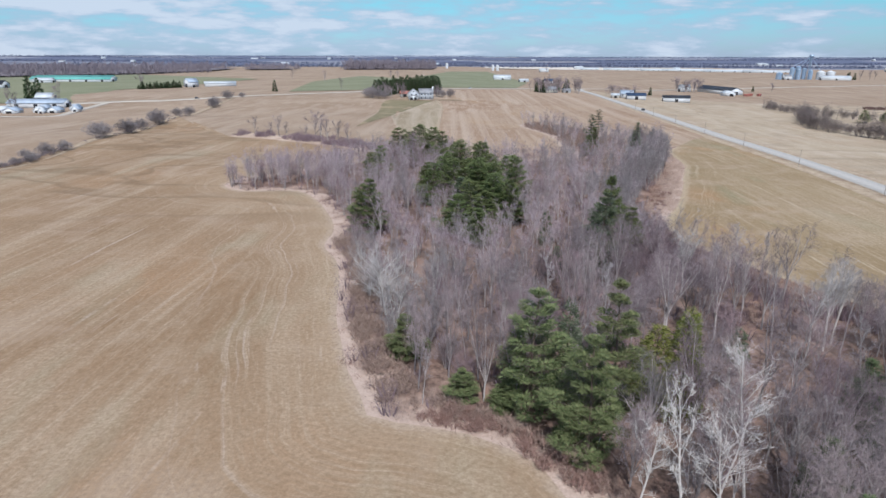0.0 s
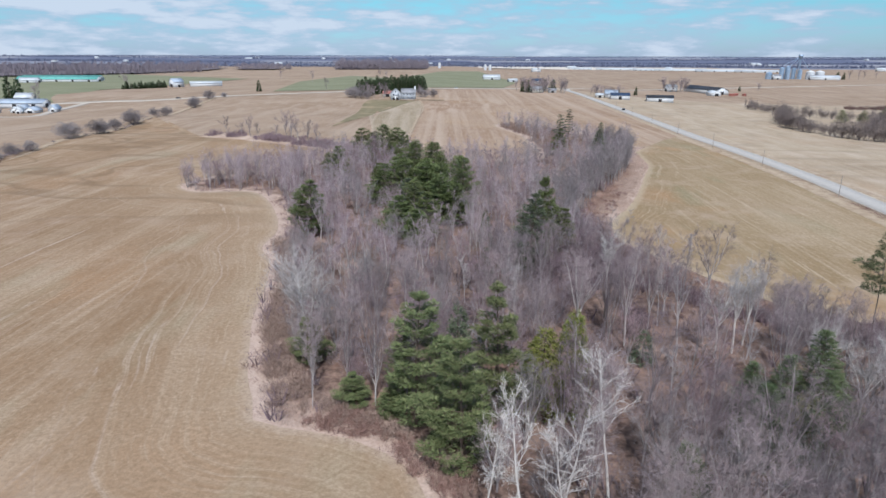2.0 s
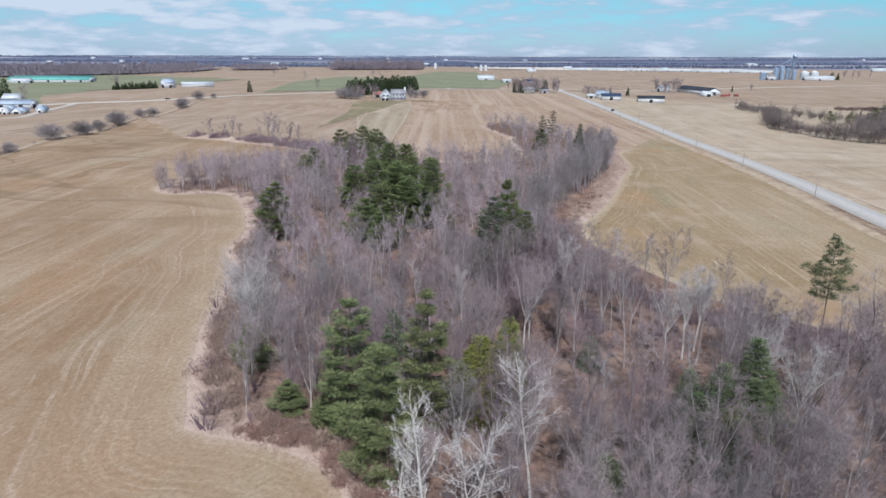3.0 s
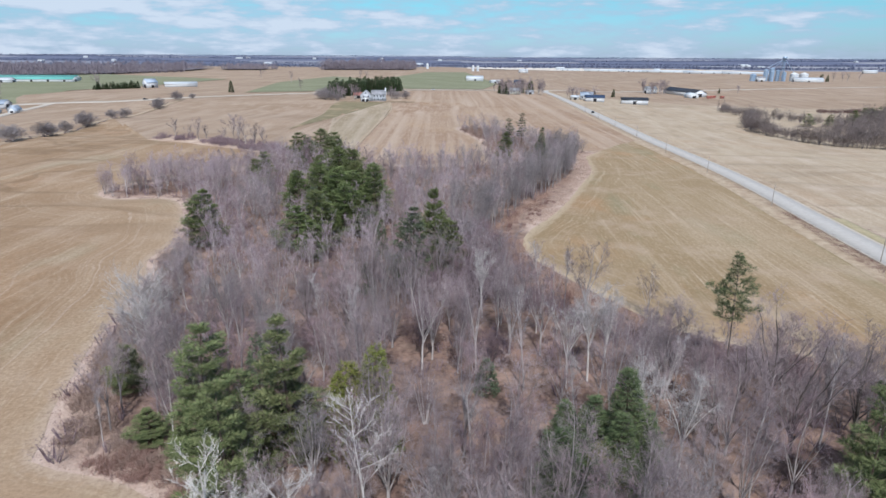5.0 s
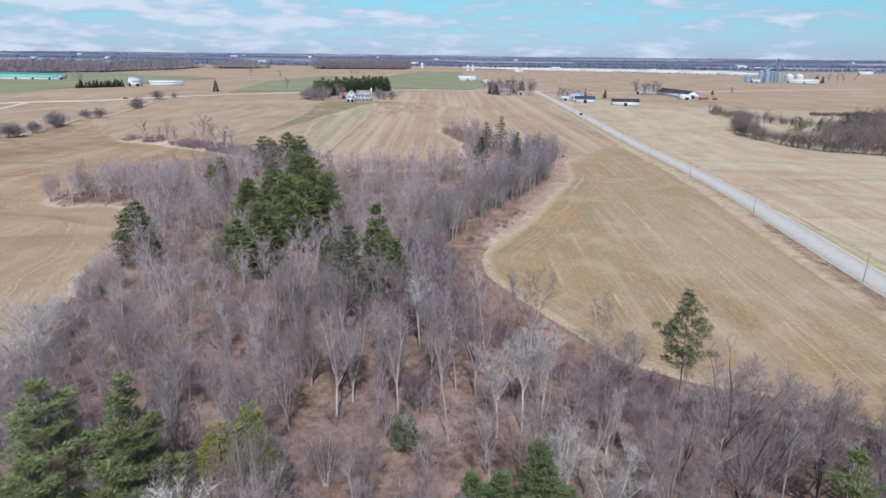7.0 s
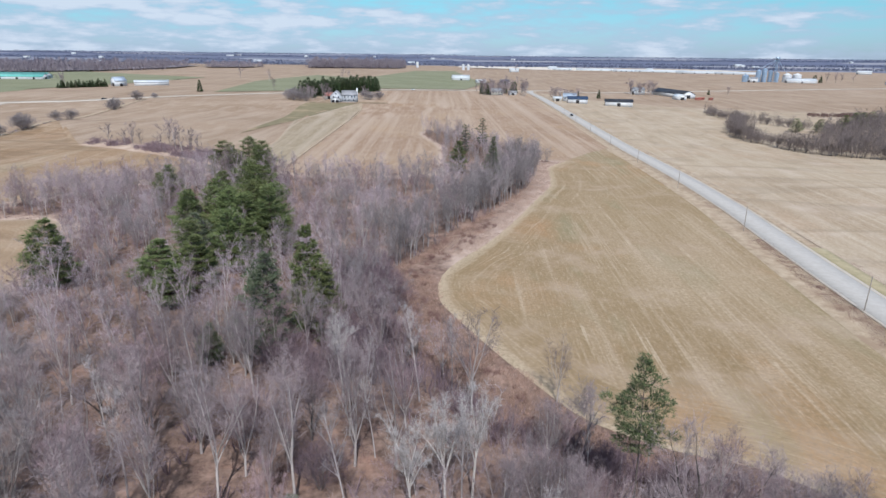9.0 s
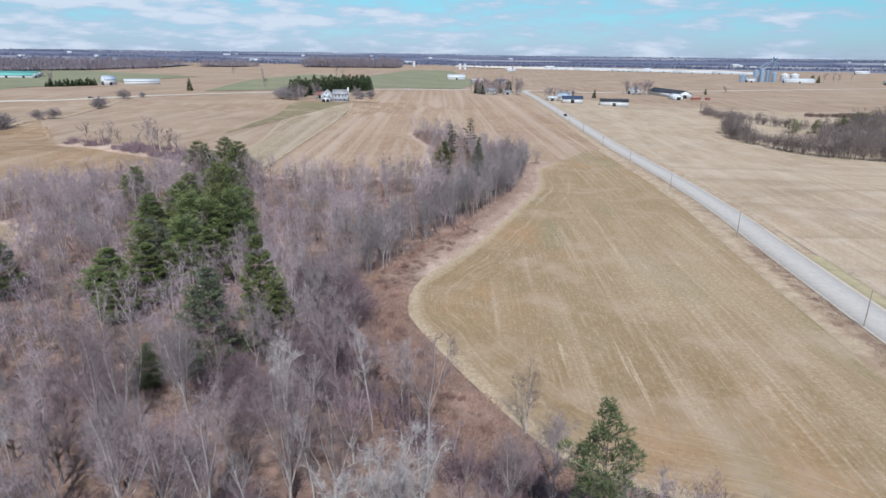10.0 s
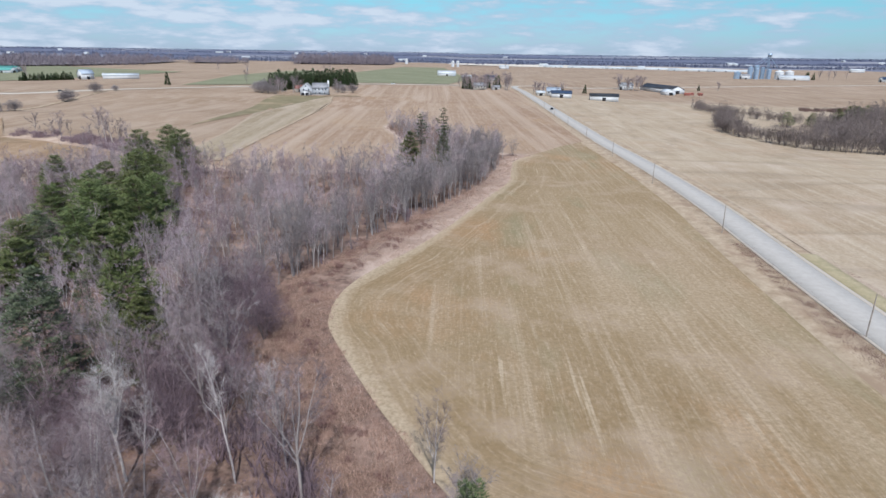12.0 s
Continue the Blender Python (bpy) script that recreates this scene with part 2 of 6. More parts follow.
M_pale = field_material("bleached_stubble", (0.330, 0.25, 0.160), (0.405, 0.325, 0.218), (0.52, 0.438, 0.318), STRAW, turn=2, edge_w=1.0, track=0, streak=0.85, warm=(0.40, 0.285, 0.195), broad_k=0.55, thin=0.8, contour=0.35)
M_green = field_material("young_green_crop", (0.178, 0.188, 0.105), (0.228, 0.230, 0.138), (0.285, 0.265, 0.172), (0.26, 0.22, 0.12), turn=30, edge_w=1.0, track=0, streak=0.4)
M_chaff = field_material("whitish_stubble", (0.58, 0.52, 0.42), (0.66, 0.59, 0.48), (0.72, 0.65, 0.55), STRAW, turn=30, edge_w=1.0, track=0, streak=0.4)


def floor_material():
    """Leaf litter, russet weeds and, towards the edges of the wood, pale pinkish grass."""
    m, nt, b = shader("leaf_litter", 0.95, 0.1)
    co = nt.nodes.new("ShaderNodeTexCoord").outputs["Object"]
    att = nt.nodes.new("ShaderNodeAttribute")
    att.attribute_name = "edge_dist"
    big, small, tiny = node_noise(nt, co, 0.12, 4.0, 0.6), node_noise(nt, co, 0.8, 5.0, 0.7), node_noise(nt, co, 3.0, 4.0, 0.7)
    col = node_mix(nt, node_span(nt, small, 0.34, 0.66), (0.086, 0.058, 0.047), (0.275, 0.186, 0.147))
    col = node_mix(nt, node_span(nt, big, 0.50, 0.62, 0.0, 0.6), col, (0.37, 0.260, 0.206))
    col = node_mix(nt, node_span(nt, node_noise(nt, co, 0.22, 5.0, 0.7), 0.53, 0.66, 0.0, 0.55), col, (0.35, 0.208, 0.154))
    edge = node_math(nt, "ADD", att.outputs["Fac"], node_span(nt, node_noise(nt, co, 0.15, 4.0), 0, 1, -7, 7))
    col = node_mix(nt, node_span(nt, edge, 6.5, 2.0, 0.0, 0.85), col, node_mix(nt, small, (0.45, 0.335, 0.27), (0.58, 0.465, 0.385)))
    col = node_mix(nt, node_span(nt, tiny, 0.35, 0.7, 0.0, 0.4), col, (0.15, 0.095, 0.07))
    nt.links.new(col, b.inputs["Base Color"])
    node_bump(nt, b, small, 0.8, 0.25)
    return m


M_floor = floor_material()
M_grass_dry = twig_material("dry_pinkish_grass", (0.39, 0.285, 0.225), (0.57, 0.45, 0.37), 0.1)
M_meadow = mottled("rough_green_grass", (0.150, 0.128, 0.072), (0.215, 0.18, 0.108), 0.1, 1.5, third=(0.27, 0.21, 0.13))
M_verge = mottled("dry_verge_grass", (0.285, 0.212, 0.142), (0.43, 0.345, 0.25), 0.4, 2.6, third=(0.29, 0.21, 0.145))
M_verge_green = mottled("damp_verge_grass", (0.27, 0.235, 0.135), (0.39, 0.325, 0.21), 0.25, 2.2, third=(0.40, 0.33, 0.21))
M_strip = mottled("pinkish_dry_grass_strip", (0.33, 0.235, 0.175), (0.47, 0.365, 0.285), 0.12, 1.2, third=(0.30, 0.20, 0.155))
M_brush_floor = mottled("dark_weeds", (0.17, 0.12, 0.075), (0.30, 0.225, 0.15), 0.4, 2.0)
M_gravel = mottled("pale_road_gravel", (0.37, 0.32, 0.265), (0.45, 0.395, 0.335), 0.12, 3.0, rough=0.9, bump=0.2)
M_asphalt = mottled("worn_asphalt", (0.375, 0.352, 0.322), (0.425, 0.398, 0.365), 0.8, 4.0, rough=1.0, spec=0.03, bump=0.1)
M_bark = twig_material("grey_bark", (0.241, 0.211, 0.201), (0.452, 0.407, 0.391), 0.35)
M_twig = twig_material("purplish_twigs", (0.181, 0.143, 0.147), (0.352, 0.287, 0.289), 0.38)
M_twig_red = twig_material("reddish_twigs", (0.210, 0.146, 0.155), (0.358, 0.264, 0.276), 0.38)
M_twig_purple = twig_material("dark_purple_twigs", (0.112, 0.080, 0.092), (0.245, 0.180, 0.200))
M_twig_mid = twig_material("lilac_grey_twigs", (0.226, 0.179, 0.194), (0.410, 0.333, 0.357), 0.3)
M_twig_grey = twig_material("ash_grey_twigs", (0.166, 0.145, 0.145), (0.321, 0.287, 0.285), 0.3)
M_hedge = twig_material("dark_hedge_twigs", (0.120, 0.096, 0.092), (0.240, 0.198, 0.190), 0.1)
M_twig_pale = twig_material("silvery_twigs", (0.290, 0.257, 0.250), (0.469, 0.423, 0.415))
M_trunk = twig_material("dull_brown_bark", (0.125, 0.105, 0.096), (0.25, 0.215, 0.20))
M_silver = twig_material("silver_grey_twigs", (0.34, 0.312, 0.298), (0.50, 0.465, 0.445), 0.08)
M_bark_dark = twig_material("dark_wet_bark", (0.075, 0.062, 0.055), (0.16, 0.135, 0.125))
M_birch = twig_material("white_birch_bark", (0.46, 0.425, 0.395), (0.66, 0.62, 0.58), 0.08)
M_brush = twig_material("brown_brush", (0.175, 0.110, 0.097), (0.304, 0.221, 0.184))
M_brush_red = twig_material("russet_brush", (0.195, 0.112, 0.093), (0.395, 0.262, 0.216))
M_pine_bark = mottled("pine_bark", (0.09, 0.065, 0.05), (0.17, 0.125, 0.10), 1.0, 6.0)
M_needle = twig_material("green_pine_needles", (0.060, 0.084, 0.030), (0.245, 0.265, 0.120), 0.14, 0.7)
M_needle_olive = twig_material("olive_pine_needles", (0.056, 0.078, 0.026), (0.215, 0.240, 0.095), 0.14, 0.7)
M_needle_dark = twig_material("dark_spruce_needles", (0.036, 0.058, 0.028), (0.085, 0.112, 0.050), 0.18, 0.7)
M_needle_blue = twig_material("grey_green_needles", (0.056, 0.082, 0.044), (0.195, 0.225, 0.138), 0.12, 0.7)
M_needle_deep = twig_material("deep_green_needles", (0.042, 0.066, 0.028), (0.165, 0.195, 0.090), 0.12, 0.7)
M_cedar = twig_material("yellow_green_cedar", (0.105, 0.116, 0.028), (0.265, 0.262, 0.074), 0.15, 0.7)
M_white = mottled("white_siding", (0.50, 0.51, 0.52), (0.64, 0.65, 0.65), 0.3, 2.0, rough=0.6, bump=0.05)
M_house = mottled("grey_weathered_siding", (0.34, 0.36, 0.385), (0.45, 0.465, 0.485), 0.3, 2.0, rough=0.7, bump=0.1)
M_cream = mottled("cream_siding", (0.48, 0.46, 0.41), (0.58, 0.56, 0.50), 0.3, 2.0, rough=0.6, bump=0.05)
M_grey_roof = mottled("grey_shingle", (0.20, 0.20, 0.21), (0.33, 0.33, 0.34), 0.4, 3.0, rough=0.8)
M_black_roof = mottled("black_steel_roof", (0.022, 0.024, 0.030), (0.045, 0.048, 0.056), 0.3, 2.0, rough=0.5)
M_teal_roof = mottled("teal_steel_roof", (0.10, 0.33, 0.29), (0.17, 0.44, 0.38), 0.2, 2.0, rough=0.45, bump=0.05)
M_blue_roof = mottled("dark_blue_steel_roof", (0.025, 0.045, 0.085), (0.05, 0.075, 0.13), 0.2, 2.0, rough=0.45, bump=0.05)
M_white_roof = mottled("white_steel_roof", (0.46, 0.49, 0.51), (0.60, 0.62, 0.63), 0.2, 2.0, rough=0.45, bump=0.05)
M_steel_roof = mottled("blue_grey_steel_roof", (0.30, 0.36, 0.43), (0.42, 0.47, 0.54), 0.2, 2.0, rough=0.5, bump=0.05)
M_red = mottled("faded_red_paint", (0.32, 0.095, 0.075), (0.42, 0.16, 0.12), 0.4, 3.0, rough=0.6)
M_rust_roof = mottled("faded_red_roof", (0.30, 0.12, 0.10), (0.42, 0.20, 0.16), 0.4, 3.0, rough=0.7)
M_steel = mottled("galvanised_steel", (0.26, 0.36, 0.48), (0.42, 0.51, 0.62), 0.3, 2.0, rough=0.4, metal=0.5, bump=0.1)
M_dark = mottled("dark_opening", (0.02, 0.02, 0.022), (0.035, 0.035, 0.04), 0.5, 3.0, rough=0.5)
M_glass, g_nt, g_b = shader("window_glass", 0.12, 0.5)
g_b.inputs["Base Color"].default_value = (0.05, 0.06, 0.075, 1)
M_pole = mottled("weathered_pole_wood", (0.22, 0.19, 0.165), (0.34, 0.30, 0.265), 0.6, 5.0)
M_car = mottled("black_car_paint", (0.012, 0.012, 0.014), (0.02, 0.02, 0.024), 0.5, 3.0, rough=0.25, bump=0)
M_tyre = mottled("tyre_rubber", (0.015, 0.015, 0.015), (0.03, 0.03, 0.03), 1.0, 5.0)
# distance haze is put into the bluish base colours of these two
M_ridge_haze = mottled("wooded_ridge_with_haze_tint", (0.085, 0.098, 0.150), (0.130, 0.140, 0.195), 0.006, 0.03, bump=0)
M_far_field_haze = mottled("far_fields_with_haze_tint", (0.155, 0.165, 0.205), (0.235, 0.235, 0.265), 0.004, 0.02, third=(0.30, 0.29, 0.30), bump=0)
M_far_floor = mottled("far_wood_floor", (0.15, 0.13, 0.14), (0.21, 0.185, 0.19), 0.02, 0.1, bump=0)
M_far = twig_material("far_bare_woods", (0.165, 0.140, 0.165), (0.315, 0.275, 0.290), 0.1)


# ---- terrain ----
def ease(v):
    v = np.clip(v, 0.0, 1.0)
    return v * v * (3 - 2 * v)


def height(x, y):
    x, y = np.asarray(x, float), np.asarray(y, float)
    z = 5.0 * ease((y - 460) / 130) * ease((80 - x) / 180)
    z = z - 3.0 * ease((x - 128) / 80) * ease((y - 240) / 150) * (1 - ease((y - 800) / 300))
    z = z + 1.1 * np.sin(x / 41.0 + 1.0) * np.sin(y / 17.0 + 0.4 + x / 60.0) * ease((-75 - x) / 60) * ease((y - 150) / 60) * (1 - ease((y - 420) / 60))
    r = np.hypot(x, y)
    z = z + 30.0 * ease((r - 2300) / 2300) + 3.0 * np.sin(x / 310.0) * np.cos(y / 420.0) * ease((r - 1000) / 800)
    return z


def zat(x, y):
    return float(height(x, y))


def mesh_from(name, verts, tris, mats=(), slots=None, smooth=False):
    me = bpy.data.meshes.new(name)
    verts, tris = np.asarray(verts, np.float32), np.asarray(tris, np.int32)
    me.vertices.add(len(verts))
    me.vertices.foreach_set("co", verts.ravel())
    me.loops.add(len(tris) * 3)
    me.loops.foreach_set("vertex_index", tris.ravel())
    me.polygons.add(len(tris))
    me.polygons.foreach_set("loop_start", np.arange(0, len(tris) * 3, 3, dtype=np.int32))
    me.polygons.foreach_set("loop_total", np.full(len(tris), 3, np.int32))
    for m in mats:
        me.materials.append(m)
    if slots is not None:
        me.polygons.foreach_set("material_index", np.asarray(slots, np.int32))
    if smooth:
        me.polygons.foreach_set("use_smooth", np.ones(len(tris), bool))
    me.update(calc_edges=True)
    me.validate()
    return me


def inside(poly, x, y):
    x, y = np.asarray(x, float), np.asarray(y, float)
    res = np.zeros(x.shape, bool)
    n = len(poly)
    for i in range(n):
        (x0, y0), (x1, y1) = poly[i], poly[(i + 1) % n]
        if y0 == y1:
            continue
        hit = ((y0 > y) != (y1 > y)) & (x < (x1 - x0) * (y - y0) / (y1 - y0) + x0)
        res ^= hit
    return res


def edge_distance(line, x, y):
    x, y = np.asarray(x, float), np.asarray(y, float)
    best = np.full(x.shape, 1e9)
    for (x0, y0), (x1, y1) in zip(line[:-1], line[1:]):
        dx, dy = x1 - x0, y1 - y0
        k = np.clip(((x - x0) * dx + (y - y0) * dy) / max(dx * dx + dy * dy, 1e-9), 0, 1)
        best = np.minimum(best, np.hypot(x - x0 - k * dx, y - y0 - k * dy))
    return best


def rounded(line, step=3.0):
    """A smooth line through the points (Catmull-Rom)."""
    pts = [Vector(p) for p in line]
    pts = [2 * pts[0] - pts[1], *pts, 2 * pts[-1] - pts[-2]]
    out = []
    for a, b, c, d in zip(pts, pts[1:], pts[2:], pts[3:]):
        n = max(1, int((c - b).length / step))
        for i in range(n):
            t = i / n
            out.append(tuple(0.5 * (2 * b + (c - a) * t + (2 * a - 5 * b + 4 * c - d) * t * t + (3 * b - a - 3 * c + d) * t ** 3)))
    out.append(tuple(pts[-2]))
    return out


from mathutils.geometry import delaunay_2d_cdt


def sheet(name, poly, cell, lift, material, edge=None, label="", category="field"):
    """A piece of ground that follows the terrain, with the distance to its edge kept for the tracks along it."""
    n = len(poly)
    edges = [(i, (i + 1) % n) for i in range(n)]
    xs, ys = [p[0] for p in poly], [p[1] for p in poly]
    gx, gy = np.meshgrid(np.arange(min(xs), max(xs), cell), np.arange(min(ys), max(ys), cell))
    gx, gy = gx.ravel() + 0.013, gy.ravel() + 0.017
    closed = list(poly) + [poly[0]]
    keep = inside(poly, gx, gy) & (edge_distance(closed, gx, gy) > cell * 0.4)
    pts = [Vector(p) for p in poly] + [Vector(p) for p in zip(gx[keep], gy[keep])]
    v, _, f, _, _, _ = delaunay_2d_cdt(pts, edges, [], 1, 1e-4)
    v = np.array([tuple(p) for p in v])
    z = height(v[:, 0], v[:, 1]) + lift
    tris = np.array([t for t in f if len(t) == 3])
    me = mesh_from(name, np.column_stack([v, z]), tris, [material], smooth=True)
    nrm = me.polygons[0].normal.z
    if nrm < 0:
        me.flip_normals()
    att = me.attributes.new("edge_dist", "FLOAT", "POINT")
    att.data.foreach_set("value", edge_distance(edge or closed, v[:, 0], v[:, 1]).astype(np.float32))
    return tagged(new(name, me), label, category, kind="structure")


# the ground: one sheet out to the horizon
def stops(parts):
    out = []
    for a, b, s in parts:
        out += list(np.arange(a, b, s))
    return np.array(out + [parts[-1][1]])


gxs = stops([(-4600, -1200, 170), (-1200, -300, 45), (-300, 300, 6), (300, 1200, 45), (1200, 4600, 170)])
gys = stops([(-1500, -60, 120), (-60, 420, 6), (420, 900, 15), (900, 2000, 50), (2000, 4800, 140)])
X, Y = np.meshgrid(gxs, gys)
Z = height(X, Y)
nx, ny = len(gxs), len(gys)
ii, jj = np.meshgrid(np.arange(nx - 1), np.arange(ny - 1))
a0 = (jj * nx + ii).ravel()
ground_tris = np.concatenate([np.column_stack([a0, a0 + 1, a0 + nx + 1]), np.column_stack([a0, a0 + nx + 1, a0 + nx])])
ground_me = mesh_from("ground", np.column_stack([X.ravel(), Y.ravel(), Z.ravel()]), ground_tris, [M_ground, M_ridge_haze, M_far_field_haze], smooth=True)
mid_x, mid_y = (X[:-1, :-1] + X[1:, 1:]).ravel() / 2, (Y[:-1, :-1] + Y[1:, 1:]).ravel() / 2
# far ground takes the two colours that hold the painted haze
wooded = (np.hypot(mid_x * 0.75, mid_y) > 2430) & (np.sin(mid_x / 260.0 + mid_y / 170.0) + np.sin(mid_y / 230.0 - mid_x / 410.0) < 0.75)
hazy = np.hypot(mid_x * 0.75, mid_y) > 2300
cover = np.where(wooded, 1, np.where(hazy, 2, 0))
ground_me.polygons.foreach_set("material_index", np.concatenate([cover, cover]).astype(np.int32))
gd = ground_me.attributes.new("edge_dist", "FLOAT", "POINT")
gd.data.foreach_set("value", np.full(nx * ny, 99.0, np.float32))
tagged(new("ground", ground_me), "flat dry tan farmland out to the horizon", "ground", kind="structure")

# edges of the wood
WEST = rounded([(10, 18), (-2, 34), (-8.8, 42.4), (-11, 47.3), (-14.2, 49.9), (-18.8, 52.3), (-23.7, 53.5), (-28, 54.2), (-31.8, 55.5), (-33.5, 60.1), (-36.3, 65.8),
                (-39.8, 76.2), (-42.5, 84.7), (-45.6, 100.7), (-49.5, 114.3), (-54.6, 124), (-55.5, 138), (-61.5, 155), (-70.5, 173), (-79.7, 182.5), (-97, 181.2),
                (-106, 189), (-103, 203), (-90, 222)])
NORTH = rounded([(-90, 222), (-72, 242), (-55, 262), (-40, 257), (-12, 250), (14, 255), (26, 265), (23.5, 290), (22, 330), (8.4, 384), (22, 397), (38, 372), (52, 336), (63, 302), (79, 292)])
EAST = rounded([(79, 292), (71, 277), (69, 262), (66.5, 240), (59.5, 219), (50.5, 192), (42.4, 171), (36.2, 158.5), (32.6, 150), (31, 142), (31.6, 133), (34, 127), (37.8, 119.5),
                (42, 111.5), (45.8, 105), (49.5, 98.8), (53.5, 94), (62, 89), (71, 86), (78, 81), (90, 74), (101.5, 66)])
TREE_EAST = rounded([(68, 288), (64, 262), (58.5, 240), (49, 212), (38.5, 190), (31.5, 174), (27, 161), (21, 149), (20, 138), (22, 124), (24, 114), (34, 104), (44, 93), (56, 87), (68, 83), (80, 76), (108, 62)])
WOOD = WEST + NORTH[1:] + EAST[1:] + [(101.5, 0), (60, -10), (10, -5)]
TREES = WEST + NORTH[1:-1] + TREE_EAST + [(108, 0), (60, -10), (10, -5)]

VERGE_LINE = rounded([(100.5, 40), (102, 80), (103.5, 115), (105.2, 134), (108.3, 168), (110.8, 195), (111.9, 215), (112, 245), (111, 290), (110.3, 337)], 5)
sheet("wood_floor", WOOD, 5.0, 0.05, M_floor, WEST + NORTH[1:] + [p for p in EAST if p[1] > 153], label="leaf-littered woodland floor with russet and pink dry grass", category="woodland floor")
sheet("field_west", WEST + [(-97, 250), (-80, 272), (-110, 298), (-160, 320), (-236, 420), (-228, 350), (-218, 280), (-206, 205), (-190, 120), (-190, -60), (10, -60)], 5.0, 0.10, M_left, WEST,
      "brown stubble field with pale curving wheel tracks", "field")
sheet("field_east", EAST + [p for p in VERGE_LINE if p[1] > 66.5] + [(95, 318)], 4.0, 0.10, M_right, EAST, "olive-brown stubble field along the road, tracks curving with its edge", "field")
sheet("field_north", [(-66, 268)] + NORTH[10:] + [(95, 318), (110.3, 337.5), (110.2, 350), (110, 770), (40, 800), (-20, 752), (-60, 715), (-60, 560), (-85, 480), (-75, 390), (-66, 340)], 8.0, 0.12, M_north, NORTH,
      "pale brown stubble field with long straight drill rows", "field")
sheet("field_northwest", [(-66, 345), (-84, 440), (-76, 490), (-66, 530), (-57, 552), (-51, 520), (-47, 440), (-43, 350), (-39, 268), (-58, 272)], 8.0, 0.24, M_northwest,
      label="greenish strip of stubble below the farmhouse", category="field")
sheet("field_beyond_road", [(121, -40), (123.5, 140), (126.5, 200), (127, 255), (125, 320), (124, 400), (124, 790), (170, 700), (240, 640), (330, 600), (620, 640), (620, -40)], 10.0, 0.12, M_pale, label="bleached corn-stubble field east of the road", category="field")
sheet("grass_strip", rounded([(-97, 372), (-97, 430), (-99, 476), (-104, 530), (-98, 552), (-62, 556), (-66, 530), (-76, 490), (-84, 440), (-97, 372)], 6)[:-1], 7.0, 0.2, M_meadow,
      label="narrow strip of rough green grass below the house", category="grass")
sheet("yard_ground", rounded([(-96, 546), (-60, 549), (-34, 556), (-40, 566), (-62, 562), (-92, 556), (-96, 546)], 5)[:-1], 7.0, 0.34, M_brush_floor, label="dark bare yard ground in front of the farmhouse", category="yard")
sheet("hedge_strip", [(-158, 316), (-150, 328), (-105, 313), (-80, 297), (-60, 278), (-66, 265), (-90, 283), (-112, 295)], 6.0, 0.2, M_strip, label="strip of pinkish dry grass between the fields", category="grass")
sheet("green_field_mid", [(-228, 652), (-270, 900), (-264, 1016), (-244, 1160), (-150, 1050), (-120, 720), (-150, 690)], 25.0, 0.4, M_green, label="green winter crop behind the side road", category="field")
sheet("green_field_far_west", [(-900, 470), (-500, 505), (-383, 512), (-430, 660), (-400, 800), (-386, 1000), (-700, 1180), (-1200, 1000)], 30.0, 0.4, M_green, label="green winter crop beside the long barns", category="field")
sheet("green_field_north", [(-112, 722), (-66, 760), (32, 830), (60, 1000), (0, 1640), (-93, 1500), (-140, 1040)], 30.0, 0.4, M_green, label="green winter crop beyond the side road", category="field")
sheet("chaff_field", [(0, 2100), (300, 1950), (717, 1821), (900, 1900), (900, 2150), (300, 2300), (0, 2350)], 60.0, 0.8, M_chaff, label="distant field of whitish stubble", category="field")


# ---- roads ----
def ribbon(name, line, left, right, lift, material, label, category, thick=0.25):
    line = [Vector(p) for p in line]
    v, f = [], []
    for i, p in enumerate(line):
        way = (line[min(i + 1, len(line) - 1)] - line[max(i - 1, 0)]).normalized()
        side = Vector((way.y, -way.x))
        for off, drop in ((-left, thick), (-left, 0), ((right - left) / 2, -0.05), (right, 0), (right, thick)):
            q = p + side * off
            v.append((q.x, q.y, zat(q.x, q.y) + lift - drop))
    for i in range(len(line) - 1):
        for k in range(4):
            a, b = i * 5 + k, (i + 1) * 5 + k
            f += [(a, a + 1, b + 1), (a, b + 1, b)]
    return tagged(new(name, mesh_from(name, v, f, [material])), label, category, kind="structure")


ROAD = rounded([(112.5, -40), (113, 60), (114.2, 115), (115.6, 148), (117.4, 178), (119.6, 210), (120.2, 255), (119, 300), (117.5, 350), (117, 520), (116, 700), (113, 790), (117, 830)], 6)
ribbon("verge_west", ROAD, 13.0, -3.7, 0.08, M_verge, "dry grassy verge with russet weeds", "verge")
ribbon("road", ROAD, 3.7, 3.7, 0.30, M_asphalt, "pale grey country road between stubble fields", "road")
ribbon("shoulder_west", ROAD, 4.15, -3.65, 0.27, M_gravel, "gravel shoulder of the country road", "road shoulder")
ribbon("shoulder_east", ROAD, -3.65, 4.7, 0.27, M_gravel, "gravel shoulder of the country road", "road shoulder")
ribbon("verge_east", [p for p in ROAD if p[1] > 168], -4.65, 7.6, 0.17, M_verge, "dry grassy roadside verge", "verge")
ribbon("ditch_verge_east", [p for p in ROAD if p[1] < 174], -4.65, 8.6, 0.16, M_verge_green, "greenish roadside ditch and verge", "verge")
SIDE_ROAD = rounded([(-1500, 150), (-900, 320), (-600, 420), (-420, 492), (-335, 528), (-288, 545), (-146, 658), (-18, 772), (50, 822), (115, 832), (260, 870), (420, 930), (900, 1100)], 15)
ribbon("side_road", SIDE_ROAD, 5.0, 5.0, 0.45, M_gravel, "pale side road crossing the farmland", "road")
